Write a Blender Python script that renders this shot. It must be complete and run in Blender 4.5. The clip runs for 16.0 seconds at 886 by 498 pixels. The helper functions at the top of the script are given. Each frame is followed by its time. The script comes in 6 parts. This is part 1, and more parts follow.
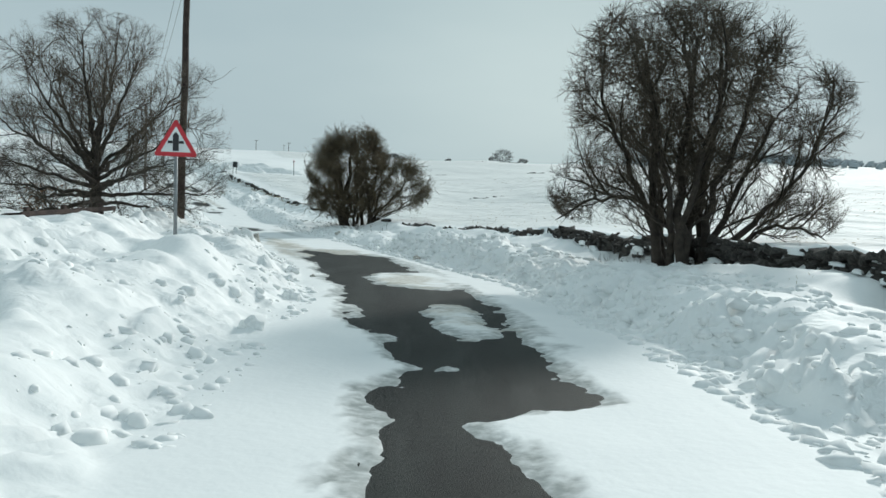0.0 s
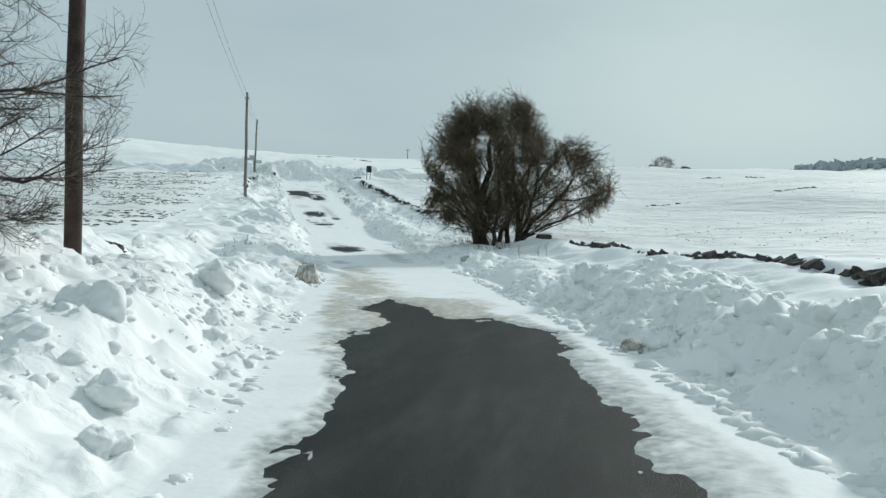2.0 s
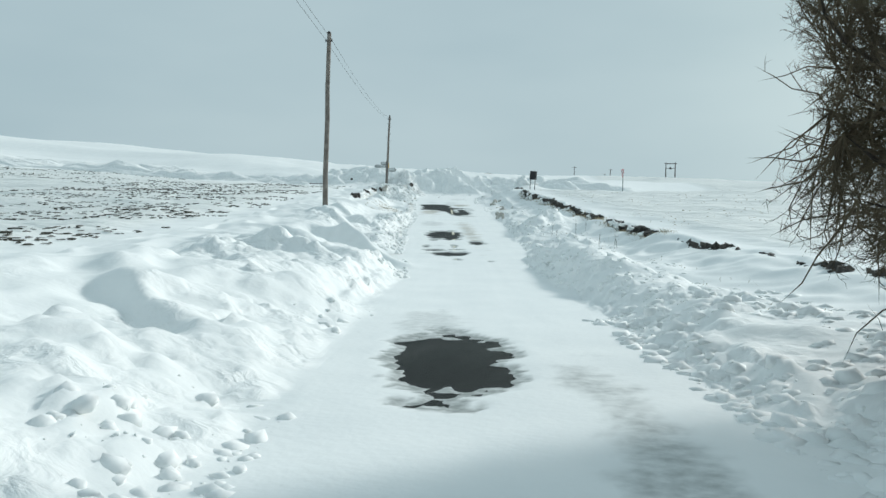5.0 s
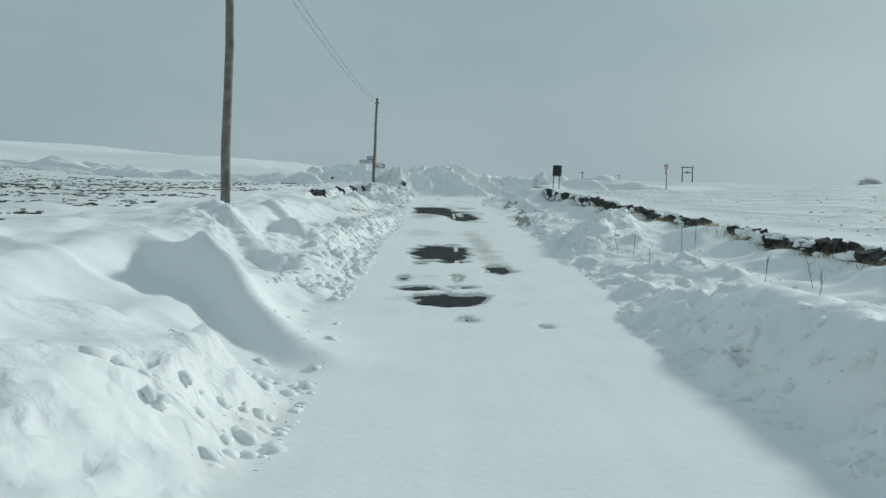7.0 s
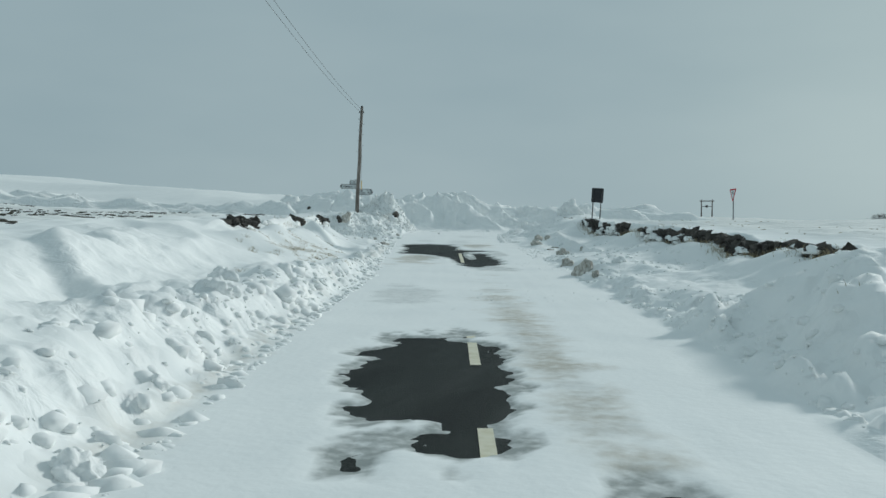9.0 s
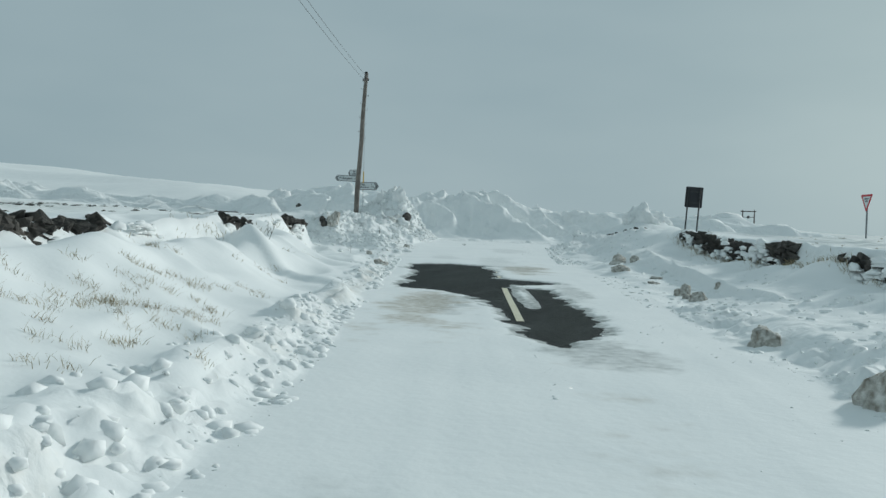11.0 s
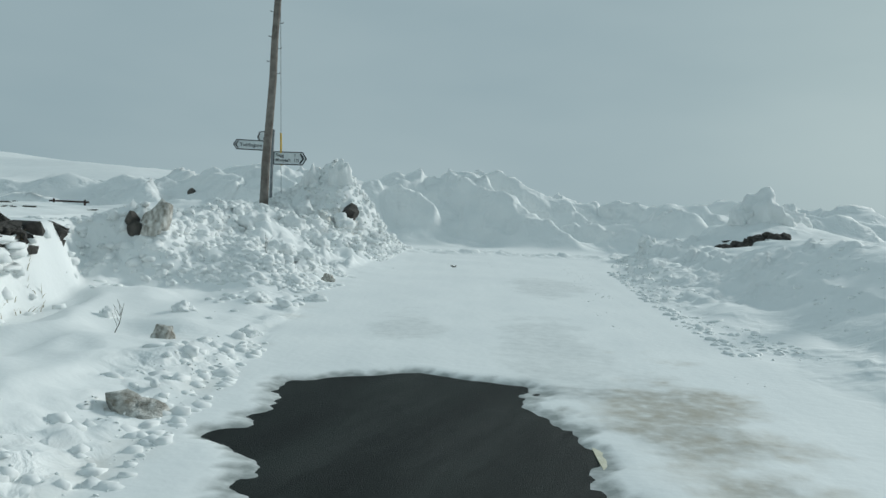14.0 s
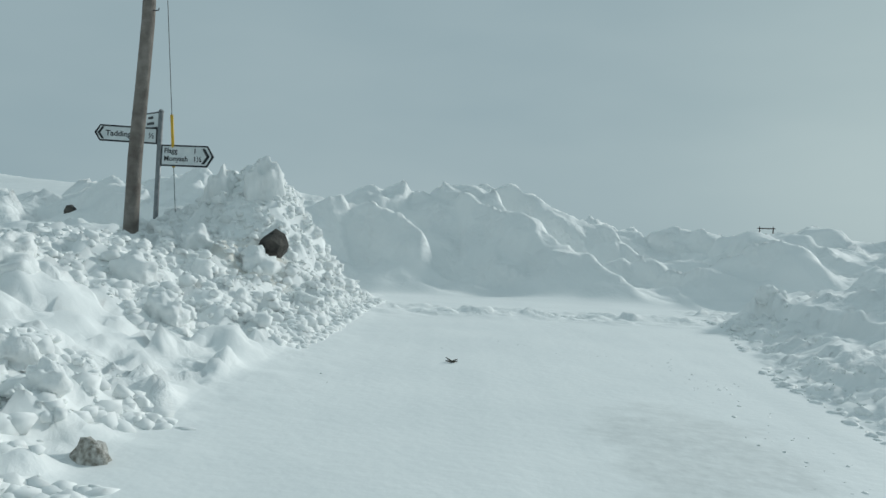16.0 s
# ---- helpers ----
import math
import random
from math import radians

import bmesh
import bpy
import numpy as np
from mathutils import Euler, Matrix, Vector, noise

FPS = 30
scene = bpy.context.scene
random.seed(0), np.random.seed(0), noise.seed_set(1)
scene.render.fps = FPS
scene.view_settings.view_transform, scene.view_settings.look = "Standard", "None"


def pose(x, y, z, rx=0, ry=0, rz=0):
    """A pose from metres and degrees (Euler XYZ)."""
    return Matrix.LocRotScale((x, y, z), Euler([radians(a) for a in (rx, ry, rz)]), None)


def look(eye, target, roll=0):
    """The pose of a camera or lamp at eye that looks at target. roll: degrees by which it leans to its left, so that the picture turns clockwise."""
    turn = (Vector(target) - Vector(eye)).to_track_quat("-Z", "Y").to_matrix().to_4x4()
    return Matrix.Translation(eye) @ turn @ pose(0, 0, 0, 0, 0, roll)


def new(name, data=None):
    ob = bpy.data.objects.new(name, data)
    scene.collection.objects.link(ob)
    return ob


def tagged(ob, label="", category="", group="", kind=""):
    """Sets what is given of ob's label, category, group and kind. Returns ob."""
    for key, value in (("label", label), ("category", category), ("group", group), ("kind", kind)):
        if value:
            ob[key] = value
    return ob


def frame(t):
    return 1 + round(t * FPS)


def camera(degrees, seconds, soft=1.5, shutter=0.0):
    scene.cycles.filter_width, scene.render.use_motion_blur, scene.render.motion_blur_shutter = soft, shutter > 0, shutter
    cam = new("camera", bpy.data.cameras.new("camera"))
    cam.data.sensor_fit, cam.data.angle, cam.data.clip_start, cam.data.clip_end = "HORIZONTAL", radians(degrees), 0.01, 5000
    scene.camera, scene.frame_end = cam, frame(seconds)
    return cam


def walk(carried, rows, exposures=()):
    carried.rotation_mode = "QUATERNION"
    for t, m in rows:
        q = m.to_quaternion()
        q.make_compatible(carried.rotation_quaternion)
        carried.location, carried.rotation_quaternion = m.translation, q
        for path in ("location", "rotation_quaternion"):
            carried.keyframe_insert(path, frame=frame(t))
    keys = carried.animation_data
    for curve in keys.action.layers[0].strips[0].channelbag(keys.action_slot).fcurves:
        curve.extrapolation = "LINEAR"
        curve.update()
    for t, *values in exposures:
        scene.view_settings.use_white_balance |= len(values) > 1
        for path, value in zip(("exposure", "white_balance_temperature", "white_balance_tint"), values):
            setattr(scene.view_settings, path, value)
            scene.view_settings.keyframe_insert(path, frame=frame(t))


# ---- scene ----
cam = camera(54.0, 16.0)
METRES, EYE, TILT, LEAN, TURN = 115.0, 1.557, -6.2, -2.2, 0.0
ROWS = [
    (0.0, 0.0, 0.0, 0.0, 0.0, 1.12, 0.03),
    (0.5, -0.0001, 0.0366, 0.0025, 1.86, 1.38, -0.17),
    (1.0, -0.002, 0.0737, 0.005, 5.0, 1.52, -0.51),
    (1.5, -0.0058, 0.1116, 0.0075, 7.62, 1.95, -0.53),
    (2.0, -0.011, 0.1499, 0.0097, 10.1, 1.77, -0.47),
    (2.5, -0.0183, 0.188, 0.012, 12.63, 1.81, -0.92),
    (3.0, -0.0266, 0.2261, 0.0143, 15.08, 1.9, -0.59),
    (3.5, -0.0364, 0.2638, 0.0165, 16.76, 1.72, -0.68),
    (4.0, -0.0474, 0.3013, 0.0192, 18.16, 3.27, -1.31),
    (4.5, -0.059, 0.3371, 0.0221, 20.68, 3.12, -1.11),
    (7.0, -0.1193, 0.5024, 0.0373, 20.97, 3.64, -1.01),
    (7.5, -0.1308, 0.5345, 0.0407, 20.9, 4.06, -1.29),
    (8.0, -0.1419, 0.5651, 0.0443, 22.41, 3.57, -0.5),
    (8.5, -0.1535, 0.5945, 0.048, 21.18, 5.63, -0.58),
    (11.0, -0.209, 0.729, 0.0688, 22.41, 6.21, -2.71),
    (11.5, -0.2192, 0.7545, 0.0731, 23.08, 6.1, -1.97),
    (12.0, -0.229, 0.779, 0.0773, 22.72, 6.51, -1.53),
    (12.5, -0.2381, 0.8026, 0.0814, 22.7, 6.09, -0.66),
    (13.0, -0.247, 0.8251, 0.0849, 22.38, 6.0, -0.5),
    (13.5, -0.2557, 0.8465, 0.0884, 21.82, 6.18, -1.38),
    (14.0, -0.2641, 0.8671, 0.0917, 21.38, 5.62, -2.75),
    (14.5, -0.2719, 0.8869, 0.0949, 21.0, 6.38, -2.91),
    (15.0, -0.2793, 0.9063, 0.0981, 21.27, 6.09, -3.28),
    (15.5, -0.2868, 0.925, 0.1013, 21.55, 6.05, -3.7),
    (16.0, -0.2938, 0.9429, 0.1046, 20.96, 7.18, -3.06),
]
walk(cam, [(t, pose(0, 0, EYE, TILT, LEAN, TURN) @ pose(METRES * x, METRES * y, METRES * z, 90 + pitch, roll, yaw)) for t, x, y, z, yaw, pitch, roll in ROWS],
     exposures=[(0.0, -0.22, 6380, 8), (3.0, -0.18, 6380, 8), (4.6, -0.10, 6330, 8), (6.9, -0.60, 6230, 6), (8.6, -0.60, 6230, 6), (16.0, -0.56, 6230, 6)])

# ---- world and sun: a bright overcast sky with the sun behind thin cloud ----
SUN_AZ, SUN_EL = radians(29.0), radians(24.0)      # azimuth clockwise from +y
world = bpy.data.worlds.new("overcast_sky")
scene.world = world
world.use_nodes = True
wn, wl = world.node_tree.nodes, world.node_tree.links
wn.clear()
sky = wn.new("ShaderNodeTexSky")
sky.sky_type, sky.sun_disc = "NISHITA", False
sky.sun_elevation, sky.sun_rotation = SUN_EL, SUN_AZ
sky.air_density, sky.dust_density, sky.ozone_density = 1.0, 2.0, 1.5
pale = wn.new("ShaderNodeHueSaturation")
pale.inputs["Saturation"].default_value, pale.inputs["Value"].default_value = 0.35, 0.045
cloud = wn.new("ShaderNodeTexNoise")
cloud.inputs["Scale"].default_value, cloud.inputs["Detail"].default_value = 1.5, 4.0
ray, layers = wn.new("ShaderNodeTexCoord"), wn.new("ShaderNodeMapping")
layers.inputs["Scale"].default_value, layers.inputs["Location"].default_value = (1.0, 1.0, 3.2), (0.4, 0.1, 0.3)
thin_cloud, fall, tint, lit = wn.new("ShaderNodeVectorMath"), wn.new("ShaderNodeMath"), wn.new("ShaderNodeMix"), wn.new("ShaderNodeMath")
thin_cloud.operation = "DOT_PRODUCT"                       # the cloud is thinnest low in the north
thin_cloud.inputs[1].default_value = (math.sin(radians(7)) * math.cos(radians(9)), math.cos(radians(7)) * math.cos(radians(9)), math.sin(radians(9)))
lit.operation, fall.operation = "MAXIMUM", "POWER"
lit.inputs[1].default_value = 0.0
fall.inputs[1].default_value = 34.0
tint.data_type, tint.blend_type = "RGBA", "ADD"
tint.inputs["B"].default_value = (0.115, 0.115, 0.085, 1)
ramp = wn.new("ShaderNodeValToRGB")
ramp.color_ramp.elements[0].position, ramp.color_ramp.elements[0].color = 0.28, (0.425, 0.565, 0.62, 1)
ramp.color_ramp.elements[1].position, ramp.color_ramp.elements[1].color = 0.74, (0.57, 0.70, 0.735, 1)
blend = wn.new("ShaderNodeMix")
blend.data_type = "RGBA"
blend.inputs["Factor"].default_value = 0.90
bg, wout = wn.new("ShaderNodeBackground"), wn.new("ShaderNodeOutputWorld")
bg.inputs["Strength"].default_value = 1.0
wl.new(sky.outputs["Color"], pale.inputs["Color"])
wl.new(cloud.outputs["Fac"], ramp.inputs["Fac"])
wl.new(pale.outputs["Color"], blend.inputs["A"])
wl.new(ramp.outputs["Color"], blend.inputs["B"])
wl.new(ray.outputs["Generated"], layers.inputs["Vector"])
wl.new(layers.outputs["Vector"], cloud.inputs["Vector"])
wl.new(ray.outputs["Generated"], thin_cloud.inputs[0])
wl.new(thin_cloud.outputs["Value"], lit.inputs[0])
wl.new(lit.outputs[0], fall.inputs[0])
wl.new(fall.outputs[0], tint.inputs["Factor"])
wl.new(blend.outputs["Result"], tint.inputs["A"])
wl.new(tint.outputs["Result"], bg.inputs["Color"])
wl.new(bg.outputs["Background"], wout.inputs["Surface"])

sun_data = bpy.data.lights.new("sun", "SUN")
sun_data.energy, sun_data.angle, sun_data.color = 2.9, radians(6.0), (1.0, 0.98, 0.93)
sun_lamp = new("sun", sun_data)
sun_way = Vector((math.sin(SUN_AZ) * math.cos(SUN_EL), math.cos(SUN_AZ) * math.cos(SUN_EL), math.sin(SUN_EL)))
sun_lamp.matrix_world = look(sun_way * 60, (0, 0, 0))


# ---- materials ----
def material(name, base, second=None, scale=6.0, rough=0.85, bump=0.3, bump_scale=30.0, metal=0.0, fine=0.0):
    """A procedural surface: two tones mixed by noise, with relief."""
    m = bpy.data.materials.new(name)
    m.use_nodes = True
    n, l = m.node_tree.nodes, m.node_tree.links
    p = n["Principled BSDF"]
    p.inputs["Roughness"].default_value, p.inputs["Metallic"].default_value = rough, metal
    tc = n.new("ShaderNodeTexCoord")
    nz = n.new("ShaderNodeTexNoise")
    nz.inputs["Scale"].default_value, nz.inputs["Detail"].default_value = scale, 6.0
    l.new(tc.outputs["Object"], nz.inputs["Vector"])
    rp = n.new("ShaderNodeValToRGB")
    rp.color_ramp.elements[0].position, rp.color_ramp.elements[1].position = 0.33, 0.68
    rp.color_ramp.elements[0].color, rp.color_ramp.elements[1].color = (*base, 1), (*(second or base), 1)
    l.new(nz.outputs["Fac"], rp.inputs["Fac"])
    l.new(rp.outputs["Color"], p.inputs["Base Color"])
    if bump:
        bz = n.new("ShaderNodeTexNoise")
        bz.inputs["Scale"].default_value, bz.inputs["Detail"].default_value = bump_scale, 8.0
        l.new(tc.outputs["Object"], bz.inputs["Vector"])
        bp = n.new("ShaderNodeBump")
        bp.inputs["Strength"].default_value, bp.inputs["Distance"].default_value = bump, 0.03
        l.new(bz.outputs["Fac"], bp.inputs["Height"])
        l.new(bp.outputs["Normal"], p.inputs["Normal"])
    return m


def mix_by(m, attribute, colour, amount=1.0):
    """Lays a stain of its own shape, kept as a mesh attribute, over a material."""
    n, l = m.node_tree.nodes, m.node_tree.links
    p = n["Principled BSDF"]
    src = p.inputs["Base Color"].links[0].from_socket
    at = n.new("ShaderNodeAttribute")
    at.attribute_name = attribute
    nz = n.new("ShaderNodeTexNoise")
    nz.inputs["Scale"].default_value, nz.inputs["Detail"].default_value = 8.0, 7.0
    tc = n.new("ShaderNodeTexCoord")
    l.new(tc.outputs["Object"], nz.inputs["Vector"])
    gain = n.new("ShaderNodeMath")
    gain.operation = "MULTIPLY_ADD"
    gain.inputs[1].default_value, gain.inputs[2].default_value = 2.4, -0.25
    l.new(nz.outputs["Fac"], gain.inputs[0])
    mul = n.new("ShaderNodeMath")
    mul.operation, mul.use_clamp = "MULTIPLY", True
    l.new(at.outputs["Fac"], mul.inputs[0])
    l.new(gain.outputs[0], mul.inputs[1])
    sc = n.new("ShaderNodeMath")
    sc.operation = "MULTIPLY"
    sc.inputs[1].default_value = amount
    l.new(mul.outputs[0], sc.inputs[0])
    mx = n.new("ShaderNodeMix")
    mx.data_type = "RGBA"
    mx.inputs["B"].default_value = (*colour, 1)
    l.new(sc.outputs[0], mx.inputs["Factor"])
    l.new(src, mx.inputs["A"])
    l.new(mx.outputs["Result"], p.inputs["Base Color"])


SNOW = material("snow", (0.84, 0.86, 0.855), (0.89, 0.905, 0.895), 0.9, 0.75, 0.2, 11.0)
mix_by(SNOW, "field", (0.44, 0.45, 0.39), 0.24)
mix_by(SNOW, "thin", (0.25, 0.275, 0.265), 0.9)
mix_by(SNOW, "dirt", (0.42, 0.38, 0.30), 0.8)
sn, sl = SNOW.node_tree.nodes, SNOW.node_tree.links          # crumbly relief where the snow is broken
crumb, grain, amount, heft, relief, patch, sift, both = (sn.new(k) for k in ("ShaderNodeTexNoise", "ShaderNodeTexCoord", "ShaderNodeAttribute", "ShaderNodeMath", "ShaderNodeBump", "ShaderNodeTexNoise", "ShaderNodeMapRange", "ShaderNodeMath"))
crumb.inputs["Scale"].default_value, crumb.inputs["Detail"].default_value, crumb.inputs["Roughness"].default_value, crumb.inputs["Distortion"].default_value = 3.6, 5.0, 0.5, 0.6
patch.inputs["Scale"].default_value, patch.inputs["Detail"].default_value = 1.1, 3.0
sift.inputs["From Min"].default_value, sift.inputs["From Max"].default_value, both.operation = 0.46, 0.62, "MULTIPLY"
sl.new(grain.outputs["Object"], patch.inputs["Vector"])
sl.new(patch.outputs["Fac"], sift.inputs["Value"])
sl.new(amount.outputs["Fac"], both.inputs[0])
sl.new(sift.outputs["Result"], both.inputs[1])
amount.attribute_name, heft.operation = "broken", "MULTIPLY"
relief.inputs["Strength"].default_value, relief.inputs["Distance"].default_value = 0.75, 0.115
sl.new(grain.outputs["Object"], crumb.inputs["Vector"])
sl.new(crumb.outputs["Fac"], heft.inputs[0])
sl.new(both.outputs[0], heft.inputs[1])
sl.new(heft.outputs[0], relief.inputs["Height"])
sl.new(sn["Bump"].outputs["Normal"], relief.inputs["Normal"])
sl.new(relief.outputs["Normal"], sn["Principled BSDF"].inputs["Normal"])
rib, along_wind, fieldness, strength, ribs = (sn.new(k) for k in ("ShaderNodeTexNoise", "ShaderNodeMapping", "ShaderNodeAttribute", "ShaderNodeMath", "ShaderNodeBump"))
along_wind.inputs["Scale"].default_value, along_wind.inputs["Rotation"].default_value = (0.17, 0.42, 1.0), (0, 0, radians(14))
rib.inputs["Scale"].default_value, rib.inputs["Detail"].default_value, rib.inputs["Roughness"].default_value = 1.0, 6.0, 0.6
fieldness.attribute_name, strength.operation = "field", "MULTIPLY"
ribs.inputs["Strength"].default_value, ribs.inputs["Distance"].default_value = 0.7, 0.8
sl.new(grain.outputs["Object"], along_wind.inputs["Vector"])
sl.new(along_wind.outputs["Vector"], rib.inputs["Vector"])
sl.new(rib.outputs["Fac"], strength.inputs[0])
sl.new(fieldness.outputs["Fac"], strength.inputs[1])
sl.new(strength.outputs[0], ribs.inputs["Height"])
sl.new(relief.outputs["Normal"], ribs.inputs["Normal"])
sl.new(ribs.outputs["Normal"], sn["Principled BSDF"].inputs["Normal"])
CLOD = material("clod_snow", (0.80, 0.82, 0.815), (0.89, 0.90, 0.89), 2.5, 0.8, 0.28, 9.0)
DIRTY = material("dirty_snow", (0.26, 0.235, 0.19), (0.80, 0.79, 0.75), 3.0, 0.9, 0.9, 14.0)
ASPHALT = material("wet_asphalt", (0.006, 0.009, 0.008), (0.019, 0.025, 0.022), 1.1, 0.62, 0.5, 140.0)
ASPHALT.node_tree.nodes["Principled BSDF"].inputs["Specular IOR Level"].default_value = 0.13
streak = ASPHALT.node_tree.nodes.new("ShaderNodeMapping")        # streaks along the wheel tracks
streak.inputs["Scale"].default_value, streak.inputs["Rotation"].default_value = (2.2, 0.35, 1.0), (0, 0, radians(-16))
feed = ASPHALT.node_tree.nodes["Noise Texture"].inputs["Vector"]
ASPHALT.node_tree.links.new(feed.links[0].from_socket, streak.inputs["Vector"])
ASPHALT.node_tree.links.new(streak.outputs["Vector"], feed)
an, al = ASPHALT.node_tree.nodes, ASPHALT.node_tree.links      # thin grey film of slush and salt
film, edge, veil = an.new("ShaderNodeTexNoise"), an.new("ShaderNodeValToRGB"), an.new("ShaderNodeMix")
film.inputs["Scale"].default_value, film.inputs["Detail"].default_value, film.inputs["Roughness"].default_value = 0.9, 9.0, 0.68
edge.color_ramp.elements[0].position, edge.color_ramp.elements[1].position = 0.50, 0.74
edge.color_ramp.elements[0].color, edge.color_ramp.elements[1].color = (0, 0, 0, 1), (0.26, 0.26, 0.26, 1)
veil.data_type = "RGBA"
veil.inputs["B"].default_value = (0.115, 0.12, 0.112, 1)
al.new(streak.outputs["Vector"], film.inputs["Vector"])
al.new(film.outputs["Fac"], edge.inputs["Fac"])
al.new(edge.outputs["Color"], veil.inputs["Factor"])
al.new(an["Principled BSDF"].inputs["Base Color"].links[0].from_socket, veil.inputs["A"])
al.new(veil.outputs["Result"], an["Principled BSDF"].inputs["Base Color"])
PAINT = material("worn_road_paint", (0.62, 0.58, 0.42), (0.72, 0.69, 0.56), 9.0, 0.7, 0.2, 90.0)
STONE = material("limestone", (0.025, 0.023, 0.021), (0.11, 0.10, 0.088), 5.0, 0.95, 1.0, 16.0)
BARK = material("bark", (0.024, 0.019, 0.015), (0.060, 0.048, 0.038), 7.0, 0.95, 0.8, 30.0)
TWIG = material("twigs", (0.045, 0.036, 0.027), (0.11, 0.088, 0.062), 3.0, 0.9, 0.0)
TWIG_OLIVE = material("olive_twigs", (0.062, 0.048, 0.029), (0.15, 0.117, 0.07), 2.0, 0.9, 0.0)
LEAF = material("dead_leaves", (0.16, 0.075, 0.03), (0.26, 0.13, 0.06), 8.0, 0.9, 0.0)
POLE = material("weathered_pole", (0.13, 0.11, 0.095), (0.26, 0.235, 0.21), 5.0, 0.9, 0.6, 40.0)
POLE_DARK = material("creosoted_pole", (0.035, 0.022, 0.018), (0.075, 0.048, 0.040), 5.0, 0.85, 0.6, 40.0)
METAL = material("galvanised_steel", (0.19, 0.205, 0.215), (0.28, 0.295, 0.305), 12.0, 0.55, 0.1, 60.0, 0.4)
IRON = material("dark_iron", (0.02, 0.02, 0.022), (0.05, 0.05, 0.052), 12.0, 0.6, 0.1, 60.0)
RED = material("red_sheeting", (0.46, 0.018, 0.03), (0.54, 0.03, 0.045), 4.0, 0.45, 0.0)
WHITE = material("white_sheeting", (0.62, 0.66, 0.67), (0.74, 0.77, 0.77), 6.0, 0.5, 0.0)
BLACK = material("black_sheeting", (0.010, 0.012, 0.016), (0.02, 0.022, 0.028), 4.0, 0.5, 0.0)
YELLOW = material("yellow_plastic", (0.62, 0.36, 0.02), (0.70, 0.44, 0.04), 4.0, 0.5, 0.0)
WIRE = material("line_wire", (0.10, 0.11, 0.115), (0.14, 0.15, 0.155), 4.0, 0.6, 0.0)
STRAW = material("dead_grass", (0.24, 0.19, 0.11), (0.42, 0.35, 0.22), 6.0, 0.9, 0.0)
STUBBLE = material("stubble", (0.05, 0.047, 0.04), (0.13, 0.12, 0.095), 3.0, 0.95, 0.0)
# distance haze is mixed into this colour: paler and bluer than bare woods
HAZED_WOODS = material("hazed_far_woods", (0.33, 0.37, 0.39), (0.42, 0.46, 0.48), 0.05, 1.0, 0.0)
FAR_TREE = material("far_twigs", (0.05, 0.052, 0.05), (0.10, 0.105, 0.10), 0.6, 1.0, 0.0)


# ---- building helpers ----
def mesh_from(name, verts, faces, mat, smooth=False):
    me = bpy.data.meshes.new(name)
    me.from_pydata([tuple(v) for v in verts], [], faces)
    me.materials.append(mat)
    if smooth:
        me.polygons.foreach_set("use_smooth", [True] * len(me.polygons))
    me.update()
    return me


def part(name, source, mat, parent=None, label=""):
    """Links a bmesh, or a mesh, as one object, under its thing."""
    if isinstance(source, bmesh.types.BMesh):
        me = bpy.data.meshes.new(name)
        source.to_mesh(me)
        source.free()
        me.materials.append(mat)
    else:
        me = source
    ob = new(name, me)
    if parent:
        ob.parent = parent
    if label:
        ob["label"] = label
    return ob


def thing(name, x, y, z, rz=0.0, label="", category="", group="", rx=0.0, ry=0.0):
    ob = new(name)
    ob.empty_display_size = 0.2
    ob.matrix_world = pose(x, y, z, rx, ry, rz)
    return tagged(ob, label, category, group)


def box(bm, x0, x1, y0, y1, z0, z1, bevel=0.0):
    r = bmesh.ops.create_cube(bm, size=1.0)
    for v in r["verts"]:
        v.co = Vector(((x0 + x1) / 2 + v.co.x * (x1 - x0), (y0 + y1) / 2 + v.co.y * (y1 - y0), (z0 + z1) / 2 + v.co.z * (z1 - z0)))
    if bevel:
        edges = list({e for v in r["verts"] for e in v.link_edges})
        bmesh.ops.bevel(bm, geom=edges, offset=bevel, segments=2, affect="EDGES")
    return bm


def rod(bm, a, b, r0, r1=None, sides=10):
    a, b = Vector(a), Vector(b)
    r1 = r0 if r1 is None else r1
    q = (b - a).to_track_quat("Z", "Y").to_matrix()
    rings = []
    for c, r in ((a, r0), (b, r1)):
        rings.append([bm.verts.new(c + q @ Vector((r * math.cos(k * math.tau / sides), r * math.sin(k * math.tau / sides), 0))) for k in range(sides)])
    for k in range(sides):
        f = bm.faces.new((rings[0][k], rings[0][(k + 1) % sides], rings[1][(k + 1) % sides], rings[1][k]))
        f.smooth = True
    bm.faces.new(rings[0][::-1])
    bm.faces.new(rings[1])
    return bm


def tube(bm, points, radii, sides=16):
    """One smooth tapered shaft through points."""
    rings = []
    for i, (c, r) in enumerate(zip(points, radii)):
        a, b = Vector(points[max(i - 1, 0)]), Vector(points[min(i + 1, len(points) - 1)])
        q = (b - a).to_track_quat("Z", "Y").to_matrix()
        rings.append([bm.verts.new(Vector(c) + q @ Vector((r * math.cos(k * math.tau / sides), r * math.sin(k * math.tau / sides), 0))) for k in range(sides)])
    for lo, hi in zip(rings, rings[1:]):
        for k in range(sides):
            bm.faces.new((lo[k], lo[(k + 1) % sides], hi[(k + 1) % sides], hi[k])).smooth = True
    bm.faces.new(rings[0][::-1])
    bm.faces.new(rings[-1])
    return bm


